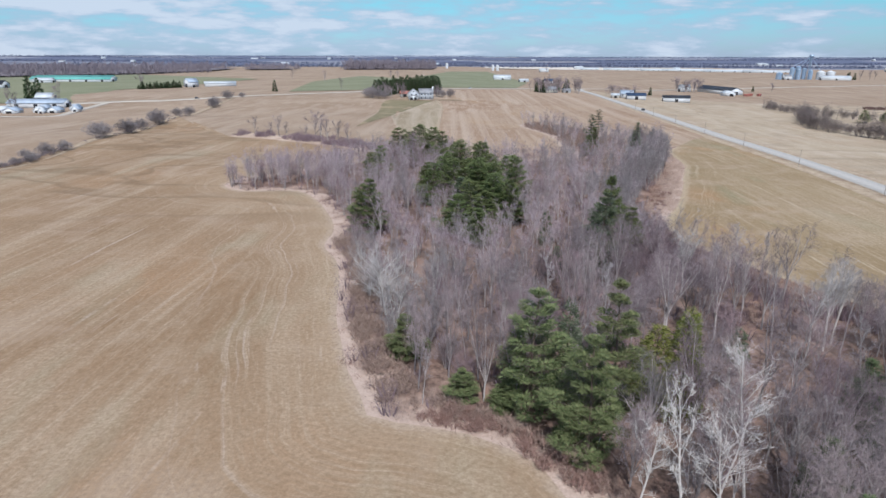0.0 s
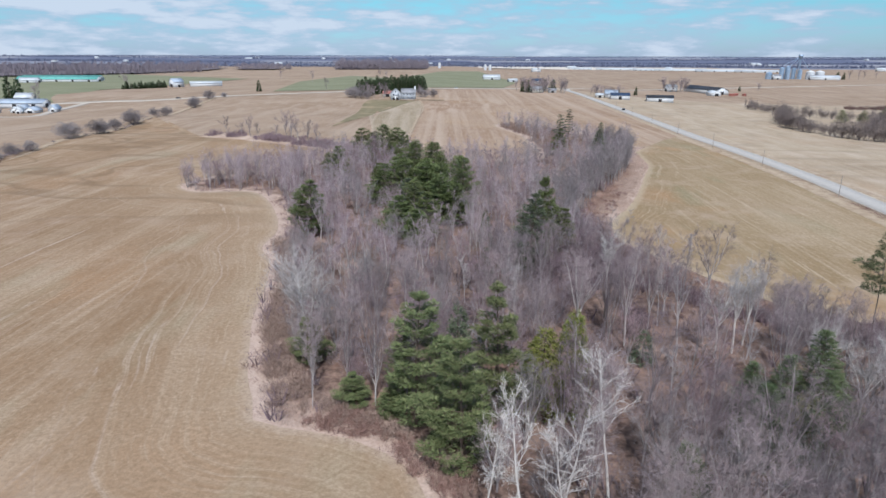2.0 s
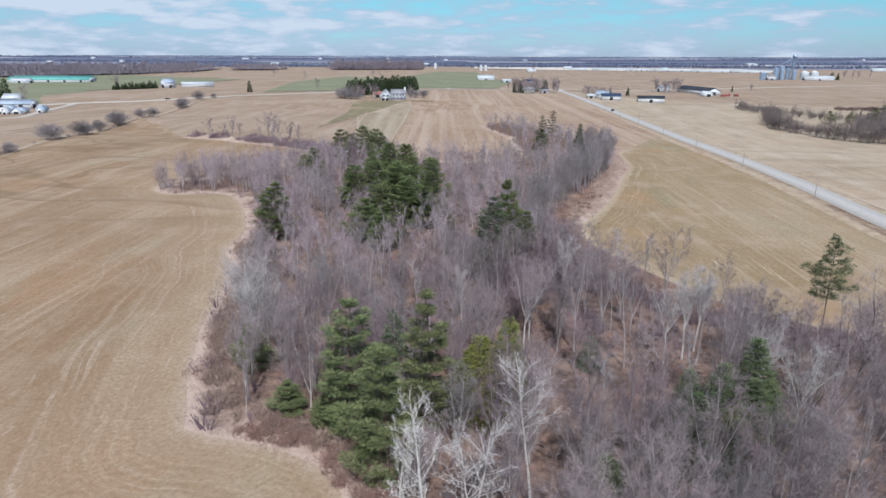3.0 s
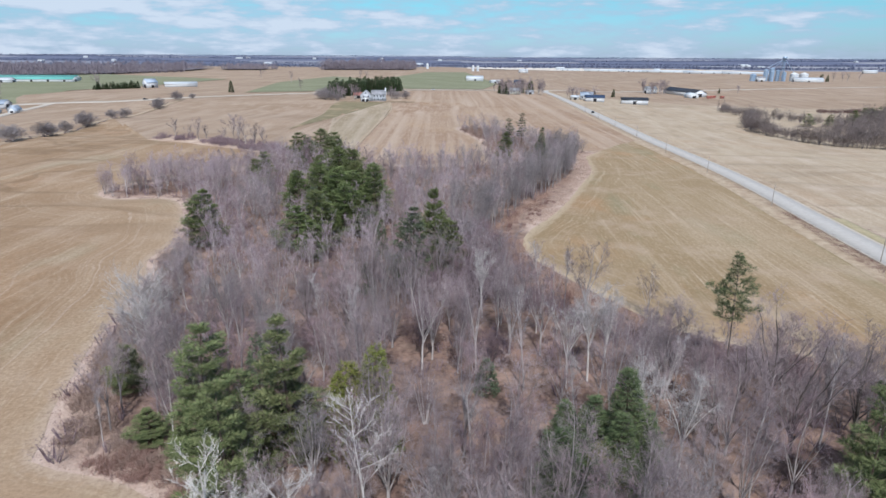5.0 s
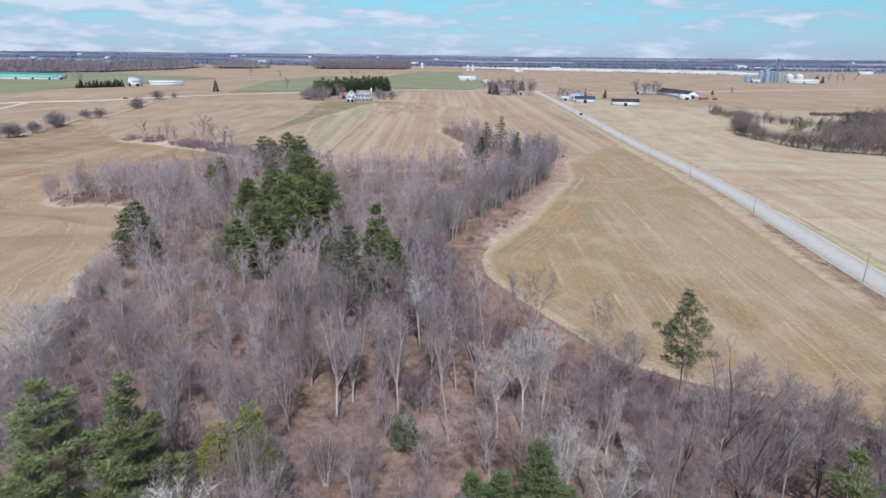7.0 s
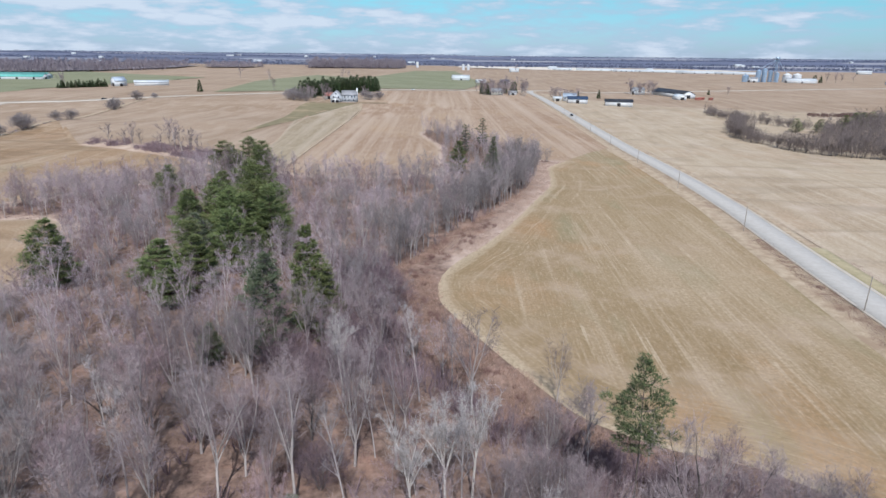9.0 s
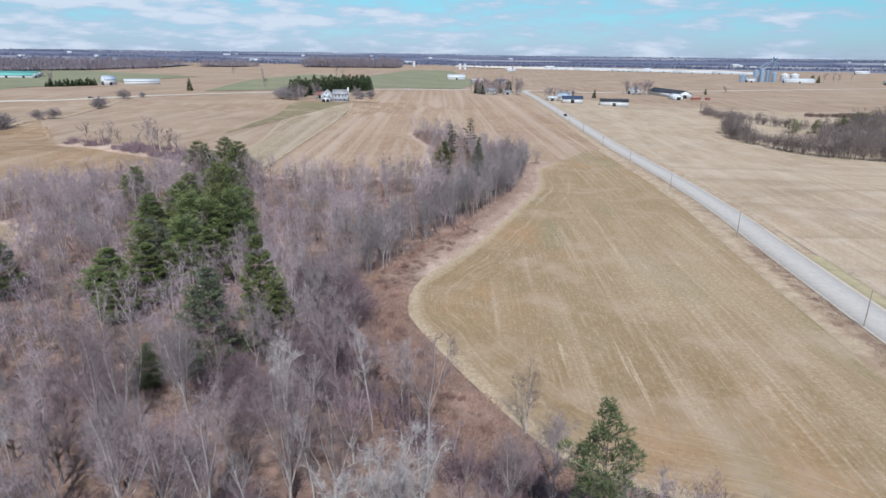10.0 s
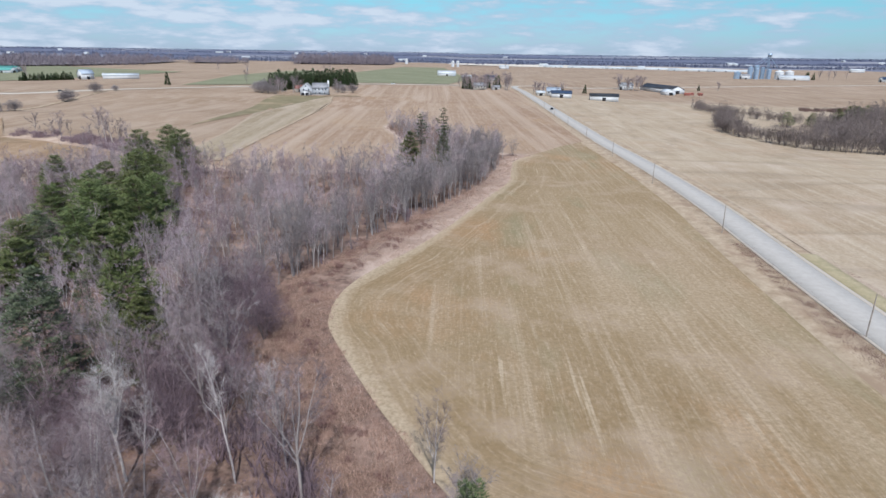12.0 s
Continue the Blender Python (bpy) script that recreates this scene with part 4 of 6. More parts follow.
EVERGREENS = [
    (K_near[0], -11.6, 57.4, 17.4, 1.0), (K_near_slim, -1.6, 56.6, 19.2, 1.05), (K_near[1], -5.6, 48.6, 15.6, 0.85), (K_near[1], -28.8, 71.0, 7.2, 0.62),
    (K_cedar, 4.2, 59.3, 12.0, 1.15), (K_cedar2, -6.5, 61.0, 14.5, 1.1), (K_cedar, 7.6, 59.0, 14.6, 0.95), (K_pine_slim[1], -45.6, 135.0, 14.4, 1.05), (K_pine_slim[0], 10.3, 118.6, 19.0, 0.72),
    (K_pine_blue[0], 6.4, 108.5, 17.8, 0.82), (K_pine_slim[1], 14.2, 115, 13.2, 0.62),
    # the clump in the middle of the wood
    (K_pine[0], -7.9, 156.5, 17.4, 0.9), (K_pine[1], -14.5, 147.5, 14.0, 0.9), (K_pine[2], -17.5, 159, 16.0, 0.95), (K_pine[0], -17.8, 174, 18.8, 0.95), (K_pine[1], -10.5, 166, 15.8, 0.85),
    (K_pine[2], -23.8, 188, 17.4, 0.95), (K_pine_slim[1], -9.2, 146.5, 11.5, 0.9), (K_pine_blue[0], -22.5, 149, 12.0, 0.8), (K_pine[1], -25.0, 167, 14.5, 0.8),
    (K_pine[2], -19, 183, 16.8, 0.9), (K_pine[1], -14, 156, 15.2, 0.9), (K_pine[0], -21.5, 164, 15.0, 0.9), (K_pine[0], -29, 181, 15.2, 0.9), (K_pine[2], -14.5, 165.5, 16.4, 0.9), (K_pine[1], -26, 196, 15.6, 0.85), (K_pine_slim[0], -23.6, 135.2, 10.6, 0.85), (K_pine_slim[1], -17.8, 127, 9.4, 0.72), (K_pine_slim[0], -16.5, 136, 11.5, 0.8), (K_pine[1], -20.0, 141, 13.0, 0.8), (K_pine[0], -32.0, 166, 13.4, 0.8), (K_pine[2], -27.5, 174, 15.0, 0.85),
    # the clump at the back
    (K_pine_flat[0], -51.5, 238, 15.0, 1.15), (K_pine_flat[1], -43.8, 240.5, 16.4, 1.25), (K_pine_flat[0], -37.0, 236, 15.6, 1.15), (K_pine_flat[1], -46, 231, 14.6, 1.05), (K_pine_flat[0], -32.5, 222, 15.8, 0.8),
    (K_pine_flat[0], -52.9, 199.3, 13.2, 0.85), (K_pine_flat[1], -57.5, 202, 10.5, 0.6), (K_pine_slim[1], -34.2, 171.3, 12.4, 0.8),
    (K_cedar2, -2, 128, 9.0, 0.8), (K_fir, 34.4, 53.6, 15.2, 1.2), (K_fir, 30.5, 54.5, 12.0, 1.0), (K_fir, 32.5, 50.2, 12.0, 1.1), (K_fir, 28.8, 57, 9.5, 0.9), (K_fir, 36.5, 56, 9.0, 0.9), (K_fir, 27.5, 50.5, 10.0, 1.0), (K_cedar, 31.5, 50.5, 9.0, 1.0), (K_pine_high, 52.6, 73.8, 21.1, 0.60),
    (K_near[0], 56.5, 50.0, 18.6, 0.72), (K_fir, 61.5, 53.5, 13.0, 1.1), (K_thin, 35.2, 282, 17.0, 1.0), (K_thin, 43.3, 306, 17.4, 1.0), (K_fir, 45, 238.6, 18.0, 1.1), (K_pine_slim[0], 33, 262, 13.0, 0.7),
    (K_near[1], -19.8, 59.8, 4.8, 0.46), (K_near[0], -14.8, 57.2, 4.2, 0.36), (K_fir, 12, 30, 12, 0.95), (K_cedar2, 20.4, 73, 5.6, 0.8),
    (K_fir, -2, 107, 6.5, 0.7), (K_fir, 16, 42, 9.0, 0.9), (K_cedar2, 30, 47, 10.0, 0.9),
]
HEIGHTS = {}
for kind in {k for k, *_ in EVERGREENS}:
    co = np.empty(len(kind.crown.vertices) * 3, np.float32)
    kind.crown.vertices.foreach_get("co", co)
    HEIGHTS[kind] = (float(co[2::3].max()))
for i, (kind, x, y, top, wide) in enumerate(EVERGREENS):
    k = top / HEIGHTS[kind]
    kind.plant(x, y, i * 2.39, wide, k / wide)

# ---- the wood: bare trees ----
BARK = "grey bare hardwood with fine purplish twigs"
GB = "bare trees of the wood"
K_bare = [Kind("bare_tree", forked_tree(random.Random(60 + i), 15.0, 4.3, clear=(0.34, 0.26, 0.40, 0.22, 0.30)[i], leaders=(5, 6, 5, 6, 5)[i], side=10, subs=6, twigs=8, thick=0.17), M_bark, M_twig, BARK, "bare tree", GB) for i in range(5)]
K_red = [Kind("bare_tree", forked_tree(random.Random(70 + i), 12.5, 4.0, clear=0.22, leaders=6, side=9, subs=6, twigs=8, thick=0.14), M_bark, M_twig_red, "bare young maple with reddish twigs", "bare tree", GB) for i in range(3)]
K_pale = [Kind("bare_tree", bare_tree(random.Random(80 + i), 15.0, 1.7, boughs=15, subs=6, twigs=8, rise=(1.2, 2.6), low=0.45, thick=0.13, twig_r=0.012), M_twig_pale, M_twig_pale, "pale grey bare poplar, tall and narrow", "bare tree", GB) for i in range(3)]
K_broad = [Kind("bare_tree", forked_tree(random.Random(90 + i), 13.5, 5.6, clear=0.16, leaders=9, side=10, subs=6, twigs=8, thick=0.24, curl=0.13), M_bark, M_twig, "broad bare tree with a wide twiggy crown", "bare tree", GB) for i in range(3)]
K_grey = [Kind("bare_tree", forked_tree(random.Random(140 + i), 11.5, 5.2, clear=0.14, leaders=8, side=9, subs=6, twigs=8, thick=0.18, curl=0.13), M_bark, M_twig_grey, "broad ash-grey bare tree with a dense soft crown", "bare tree", GB) for i in range(3)]
K_dark = Kind("bare_tree", forked_tree(random.Random(93), 14.5, 4.6, clear=0.22, leaders=6, side=11, subs=6, twigs=8, thick=0.27, curl=0.17), M_bark_dark, M_twig, "dark-barked bare tree with crooked limbs", "bare tree", GB)
K_sapling = [Kind("bare_tree", bare_tree(random.Random(100 + i), 10.5, 1.4, boughs=12, subs=5, twigs=7, thick=0.085, low=0.42, lean=0.15, twig_r=0.011), M_twig_pale, M_twig, "slim pale sapling without leaves", "bare tree", GB) for i in range(3)]
K_puff = [Kind("bare_tree", puff(random.Random(110 + i), 9.5, 4.0, 2000, 0.016, 0.06, 7), M_bark, m, lb, "bare tree", GB)
          for i, (m, lb) in enumerate([(M_twig, "dense round thicket tree with purplish twigs"), (M_twig_red, "dense round thicket tree with reddish twigs"), (M_twig_grey, "dense round thicket tree with grey twigs")])]
K_ash = Kind("silvery_tree", bare_tree(random.Random(95), 10.5, 4.2, boughs=26, subs=6, twigs=7, low=0.12, thick=0.24, stems=2, rise=(0.4, 1.5), twig_r=0.019), M_birch, M_silver, "silvery many-stemmed bare tree at the field edge", "bare tree", "silvery trees")
K_birch = [Kind("birch_tree", bare_tree(random.Random(97 + i), 16.5, 2.1, boughs=17, subs=6, twigs=5, low=0.42, thick=0.16, twig_r=0.017, rise=(0.2, 1.4), sprays=1, lean=0.16), M_birch, M_birch, "white-barked bare birch with crooked limbs", "birch tree", "white birches") for i in range(2)]
K_purple = [Kind("bare_tree", puff(random.Random(115 + i), 9.0, 4.4, 4200, 0.014, 0.04, 7), M_bark_dark, M_twig_purple, "dense round thicket tree with dark purple twigs", "bare tree", GB) for i in range(2)]
K_silver = Kind("bare_tree", forked_tree(random.Random(130), 14.5, 3.2, clear=0.42, leaders=6, side=10, subs=6, twigs=8, thick=0.17, curl=0.14, twig_r=0.013), M_birch, M_silver, "silver-grey bare poplar with bright limbs", "bare tree", GB)

SPECIAL = [(K_birch[0], 9.5, 43.4, 1.06), (K_birch[1], 0.2, 35.4, 1.12), (K_birch[0], 2.8, 37.5, 1.0), (K_birch[1], -3.5, 36.5, 0.85), (K_birch[0], 4.5, 35.5, 0.9), (K_ash, -34, 86, 1.0), (K_ash, -31.5, 80.5, 0.9), (K_ash, -38, 92, 0.8),
           (K_pale[0], -25, 58.5, 0.55), (K_silver, 34.9, 76.7, 1.02), (K_silver, 31.6, 75, 0.9), (K_silver, 37.6, 79.5, 0.95), (K_pale[1], 36.4, 75, 0.95), (K_silver, 37, 58.5, 0.95), (K_silver, 41, 56.5, 0.9),
           (K_grey[1], 44.5, 77, 0.85), (K_bare[3], 24.2, 84.2, 1.1), (K_silver, 20.2, 97.5, 0.9), (K_bare[0], 19, 78, 1.05), (K_bare[4], 29, 84, 1.0), (K_dark, 51.6, 67.6, 0.9), (K_dark, 55.0, 60.8, 1.12),
           (K_dark, 64, 64, 1.0), (K_dark, 73, 62, 1.05), (K_broad[0], 46.5, 86.5, 0.55), (K_broad[0], 44.5, 72.5, 0.85), (K_broad[2], 48, 61, 0.9), (K_broad[1], 20, 38, 1.0), (K_broad[0], 12, 34, 0.9), (K_broad[2], 16, 48, 0.95), (K_broad[0], 22, 52, 0.9),
           (K_purple[1], 22.5, 117, 0.9), (K_purple[0], 18, 124, 1.05), (K_purple[1], 16, 132, 1.05), (K_purple[0], 19.5, 137, 0.95), (K_purple[1], 12.5, 130, 0.95), (K_purple[1], 13, 140, 0.95),
           (K_purple[0], 24.5, 110, 0.85), (K_purple[1], 19, 110, 0.85), (K_purple[0], 24, 127, 0.85), (K_purple[1], 23.5, 102, 0.8), (K_purple[0], 18, 103, 0.8), (K_purple[0], 52, 83, 0.6), (K_purple[1], 58, 80, 0.6), (K_bare[4], 49.3, 98.8, 0.62), (K_sapling[0], 53.5, 95, 0.45),
           (K_bare[3], 20.5, 113, 0.8), (K_bare[2], 24.5, 106.5, 0.85), (K_purple[0], 21, 106, 0.85), (K_purple[1], 16, 114, 0.9), (K_purple[0], 21, 131, 0.95), (K_puff[1], 50, 77, 0.7), (K_puff[0], 58, 66, 0.8), (K_puff[1], 62, 72, 0.75),
           (K_puff[2], 16, 146, 0.8), (K_puff[0], -38, 98, 0.75), (K_puff[2], -43, 112, 0.7), (K_puff[0], -46, 122, 0.7), (K_puff[0], -38, 104, 0.6), (K_puff[2], -42, 119, 0.6), (K_puff[1], -20, 64, 0.55), (K_puff[0], -22.5, 68, 0.6),
           (K_grey[0], 4.6, 103.2, 0.98), (K_red[1], 8.6, 104.4, 0.86), (K_bare[1], 11.8, 110.6, 0.78), (K_grey[2], 1.6, 106.4, 0.9), (K_sapling[1], 6.4, 101.5, 0.9), (K_red[0], 15.4, 110.8, 0.72), (K_grey[0], 52.4, 95.5, 0.5)]
for i, (kind, x, y, sc) in enumerate(SPECIAL):
    kind.plant(x, y, i * 1.7, sc)

taken = [(x, y - (3.0 if y > 100 else 0.8), (4.2 if 140 < y < 245 else 3.3 if y > 100 else 2.7) * w) for _, x, y, _, w in EVERGREENS] + [(x, y - 9, 3.4 * w) for _, x, y, _, w in EVERGREENS if 140 < y < 200] + [(-43.5, 123, 4.5), (52.0, 71, 4.6)] + [(x, y, 3.9 if kind is K_silver else 2.0) for kind, x, y, _ in SPECIAL]
GLADE = [(20, 56), (28, 58), (33, 64), (40, 72), (42, 84), (34, 98), (26, 104), (22, 96), (27, 86), (20, 78), (15, 66)]
rng = random.Random(5)
spots, grid = [], {}
WEST_A, EAST_A = np.array(WEST), np.array(EAST)
cand = [(rng.uniform(-110, 108), rng.uniform(8, 400)) for _ in range(16000)]
ok = inside(TREES, [c[0] for c in cand], [c[1] for c in cand])
dw = edge_distance(WEST, [c[0] for c in cand], [c[1] for c in cand])
dn = edge_distance(NORTH, [c[0] for c in cand], [c[1] for c in cand])
for (x, y), good, d_w, d_n in zip(cand, ok, dw, dn):
    if not good or (d_w < (6.5 if y < 125 else 3.5 if x > -72 else 1.5)) or d_n < 1.0:
        continue
    gap = 3.25 if y < 118 else 3.2
    # thinner in the glades
    dens = noise.noise(Vector((x * 0.05, y * 0.05, 3.7)))
    gap *= 1.0 + max(0.0, dens - 0.05) * (1.0 if x < 8 else 2.2)
    if d_n < 26 and x > -40:
        gap *= 1.35
    if any((x - a) ** 2 + (y - b) ** 2 < r * r for a, b, r in taken):
        continue
    # open ground under the tall trees of the glade
    if inside(GLADE, [x], [y])[0]:
        gap *= 1.75
    cell = (int(x // 6), int(y // 6))
    if any((x - a) ** 2 + (y - b) ** 2 < gap * gap for i in (-1, 0, 1) for j in (-1, 0, 1) for a, b in grid.get((cell[0] + i, cell[1] + j), ())):
        continue
    grid.setdefault(cell, []).append((x, y))
    spots.append((x, y, d_w, d_n))
spots.sort(key=lambda s: s[1] + abs(s[0] - 10) * 0.2)
near, far = spots[:330], spots[330:]
for x, y, d_w, d_n in near:
    r = rng.random()
    pool = K_bare if r < 0.40 else K_red if r < 0.60 else K_pale if r < 0.72 else K_sapling if r < 0.86 else K_puff if r < 0.91 else K_broad
    sc = rng.uniform(0.7, 1.08) * (0.8 if d_w < 12 else 1.0) * (0.88 if 104 < y < 152 and -34 < x < 12 else 1.0)
    if 38 < x < 80 and y > 76:
        sc *= 0.62
    if y < 74 and x > 42 and rng.random() < 0.35:
        pool = [K_dark]
    if y < 56 and x < 40 and rng.random() < 0.5:
        pool = K_broad if rng.random() < 0.4 else K_grey
    if x < -4 and 66 < y < 150 and rng.random() < 0.5:
        # soft grey crowns on the western side
        pool = K_grey
    if -12 < x < 22 and 80 < y < 112 and rng.random() < 0.45:
        pool = [K_dark] + K_purple
        sc *= 0.85
    if 8 < x < 30 and 96 < y < 146 and rng.random() < 0.9:
        # the purple thicket beside the east field
        pool = K_purple
        sc *= 0.82
    pool[rng.randrange(len(pool))].plant(x, y, rng.uniform(0, 6.28), sc, rng.uniform(0.9, 1.1))

light = [merged(*puff(random.Random(210 + i), 9.5, 3.4, 420, 0.032, 0.08, 5)) for i in range(2)] + [merged(*forked_tree(random.Random(200 + i), 13.0, 3.8, clear=0.24, leaders=5, side=7, subs=4, twigs=6, thick=0.13, twig_r=0.019, sides=4)) for i in range(5)]
groups = {"grey": [], "red": [], "pale": []}
for x, y, d_w, d_n in far:
    r = rng.random()
    key = "grey" if r < (0.6 if x < 12 else 0.4) else "red" if r < (0.8 if x < 12 else 0.55) else "pale"
    sc = rng.uniform(0.65, 1.05) * (0.78 if d_n < 18 or d_w < 10 else 1.0) * (0.88 if y < 200 and -36 < x < 4 else 1.0)
    groups[key].append((x, y, rng.uniform(0, 6.28), sc, rng.uniform(0.9, 1.12), rng.randrange(7)))
ROW = [p for p in TREE_EAST if 146 < p[1] < 287]
row_spots = {"grey": [], "pale": []}
for i in range(190):
    k = rng.randrange(len(ROW) - 1)
    x, y = ROW[k][0] - rng.random() ** 1.7 * 13 - 0.4, ROW[k][1] + rng.uniform(-1.5, 1.5)
    row_spots["pale" if i % 3 == 0 else "grey"].append((x, y, rng.uniform(0, 6.28), rng.uniform(0.72, 1.02), rng.uniform(0.9, 1.1), i % 4))
row_trees = [merged(*forked_tree(random.Random(220 + i), 12.5, 3.3, clear=0.34, leaders=5, side=7, subs=4, twigs=6, thick=0.12, twig_r=0.018, sides=4)) for i in range(3)] + [merged(*bare_tree(random.Random(224), 13.5, 1.6, boughs=11, subs=4, twigs=6, fine=False, twig_r=0.019, low=0.5, thick=0.12, rise=(1.2, 2.8)))]
for i in range(46):
    x, y = rng.uniform(-104, -64), rng.uniform(184, 216)
    if inside(TREES, [x], [y])[0]:
        groups["grey"].append((x, y, rng.uniform(0, 6.28), rng.uniform(0.6, 0.85), 1.0, 2 + i % 5))
scatter("tree_row", row_trees, row_spots["grey"], None, "row of tall slim bare trees facing the field", "bare wood", mats=[M_bark, M_twig_grey])
scatter("tree_row", row_trees, row_spots["pale"], None, "pale-barked slim bare trees facing the field", "bare wood", mats=[M_silver, M_twig_pale])
scatter("wood_depth", light, groups["grey"], None, "dense stand of bare grey hardwoods in the wood", "bare wood", mats=[M_bark, M_twig_mid])
scatter("wood_depth", light, groups["red"], None, "stand of bare maples with reddish twigs", "bare wood", mats=[M_bark, M_twig_red])
scatter("wood_depth", light, groups["pale"], None, "stand of pale bare poplars", "bare wood", mats=[M_bark, M_twig_pale])

# undergrowth
def tuft(rng, h, r, n=46):
    g = Geo()
    for i in range(n):
        a, o = rng.uniform(0, 6.28), r * rng.random() ** 0.5
        p = Vector((math.cos(a) * o, math.sin(a) * o, -0.03))
        q = p + Vector((rng.uniform(-0.6, 0.6), rng.uniform(-0.6, 0.6), rng.uniform(0.35, 1.0))) * h
        g.twig(p, q, 0.03, rng)
    return g


tufts = [tuft(random.Random(330 + i), 0.75, 1.3).arrays() for i in range(4)]
shrubs = [shrub(random.Random(300 + i), 1.6, 1.2).arrays() for i in range(4)]


def thicket(name, poly, count, seed, material, lo, hi, label, reject=None, shapes=None):
    r2 = random.Random(seed)
    xs, ys = [p[0] for p in poly], [p[1] for p in poly]
    out = []
    tries = [(r2.uniform(min(xs), max(xs)), r2.uniform(min(ys), max(ys))) for _ in range(count * 12)]
    good = inside(poly, [t[0] for t in tries], [t[1] for t in tries])
    for (x, y), g in zip(tries, good):
        if len(out) >= count:
            break
        if g and (reject is None or not reject(x, y)):
            out.append((x, y, r2.uniform(0, 6.28), r2.uniform(lo, hi), r2.uniform(0.7, 1.2), r2.randrange(4)))
    return scatter(name, shapes or shrubs, out, material, label, "brush")


INNER_E = [(24, 112), (34, 102), (44, 91), (56, 85), (68, 81), (68, 76), (56, 79), (44, 84), (34, 95), (22, 106)]
BAND_E = EAST[:-1] + [(101, 62)] + TREE_EAST[::-1][1:]
mounds = [merged(*puff(random.Random(340 + i), 2.6, 2.0, 230, 0.014, 0.0, 4)) for i in range(4)]
mounds = [(v, f, s * 0) for v, f, s in mounds]
thicket("brush", TREES, 330, 1, M_brush, 0.6, 1.4, "brown leafless undergrowth beneath the bare trees", lambda x, y: y > 260)
thicket("brush", TREES, 560, 22, M_twig_purple, 0.6, 1.5, "grey twiggy undergrowth beneath the bare trees", lambda x, y: y > 200, mounds)
thicket("brush", INNER_E, 150, 23, M_twig_purple, 0.7, 1.5, "dark purple brush at the foot of the field-edge trees", None, mounds)
thicket("russet_brush", BAND_E, 240, 2, M_brush_red, 0.35, 0.9, "russet low brush between the wood and the field", lambda x, y: edge_distance(EAST, [x], [y])[0] < 3.0 or y > 190)
thicket("russet_reeds", BAND_E, 2000, 12, M_brush_red, 0.6, 1.2, "matted russet weeds between the wood and the field", lambda x, y: edge_distance(EAST, [x], [y])[0] < (0.7 + 2 * noise.noise(Vector((x * 0.08, y * 0.08, 0))) if y < 146 else 7.5 + 4 * noise.noise(Vector((x * 0.07, y * 0.07, 0)))), tufts)
thicket("dry_grass", WOOD, 1500, 13, M_grass_dry, 0.5, 1.1, "matted pinkish dry grass at the wood's edge", lambda x, y: edge_distance(WEST, [x], [y])[0] > 7.5 and edge_distance(EAST[:-20], [x], [y])[0] > 4.0, tufts)
thicket("dry_grass", [q for q in BAND_E if q[1] > 158], 1100, 16, M_grass_dry, 0.5, 1.0, "matted pinkish dry grass between the tree row and the field", lambda x, y: edge_distance(EAST, [x], [y])[0] > 8.5 + 5 * noise.noise(Vector((x * 0.07, y * 0.07, 5))), tufts)
INNER_W = [(-9, 38), (-12, 46), (-20, 51), (-30, 53), (-33, 57), (-35, 66), (-39, 77), (-44, 96), (-49, 115), (-54, 128), (-48, 128), (-42, 112), (-38, 96), (-33, 78), (-27, 62), (-18, 57), (-8, 50), (-2, 40)]
thicket("edge_brush", INNER_W, 260, 3, M_brush, 0.7, 1.6, "tangled grey-brown brush along the field edge", lambda x, y: edge_distance(WEST, [x], [y])[0] < 2.5)
thicket("russet_brush", [(-26, 55), (-20, 58), (-8, 50), (-3, 42), (-9, 44), (-14, 51.5)], 110, 4, M_brush_red, 0.5, 1.2, "dark russet thicket at the corner of the wood")
thicket("edge_brush", [(8, 384), (22, 397), (38, 372), (52, 336), (62, 300), (40, 290), (26, 290), (24, 330)], 260, 6, M_brush, 0.8, 2.0, "leafless brush at the northern tip of the wood")
thicket("hedge_brush", [(-155, 318), (-150, 326), (-105, 312), (-80, 296), (-62, 275), (-66, 268), (-90, 285), (-112, 298)], 250, 7, M_twig_red, 0.6, 2.4, "low leafless hedge strip across the fields", lambda x, y: noise.noise(Vector((x * 0.07, y * 0.07, 1.3))) < -0.12)
thicket("stalks", TREES, 1500, 14, M_brush, 0.6, 1.3, "dead brown stalks on the woodland floor", None, tufts)
thicket("stalks", TREES, 1500, 15, M_brush_red, 0.5, 1.2, "russet dead stalks on the woodland floor", None, tufts)
thicket("verge_weeds", [(104, 100), (108.5, 100), (112, 150), (114, 178), (111, 178), (108, 150)], 620, 8, M_brush_red, 0.35, 0.8, "russet weeds along the road verge", None, tufts)
thicket("verge_grass", [(100.5, 80), (108, 80), (112, 150), (115.5, 210), (116, 255), (114, 300), (110.5, 300), (112.5, 250), (112.5, 210), (106, 135)], 1100, 9, M_verge, 0.3, 0.7, "bleached dry grass along the road verge", None, tufts)
thicket("ditch_weeds", [(121.6, 110), (123.2, 110), (126.4, 165), (125.2, 168)], 200, 18, M_brush, 0.3, 0.65, "dark dead weeds along the far side of the ditch", None, tufts)


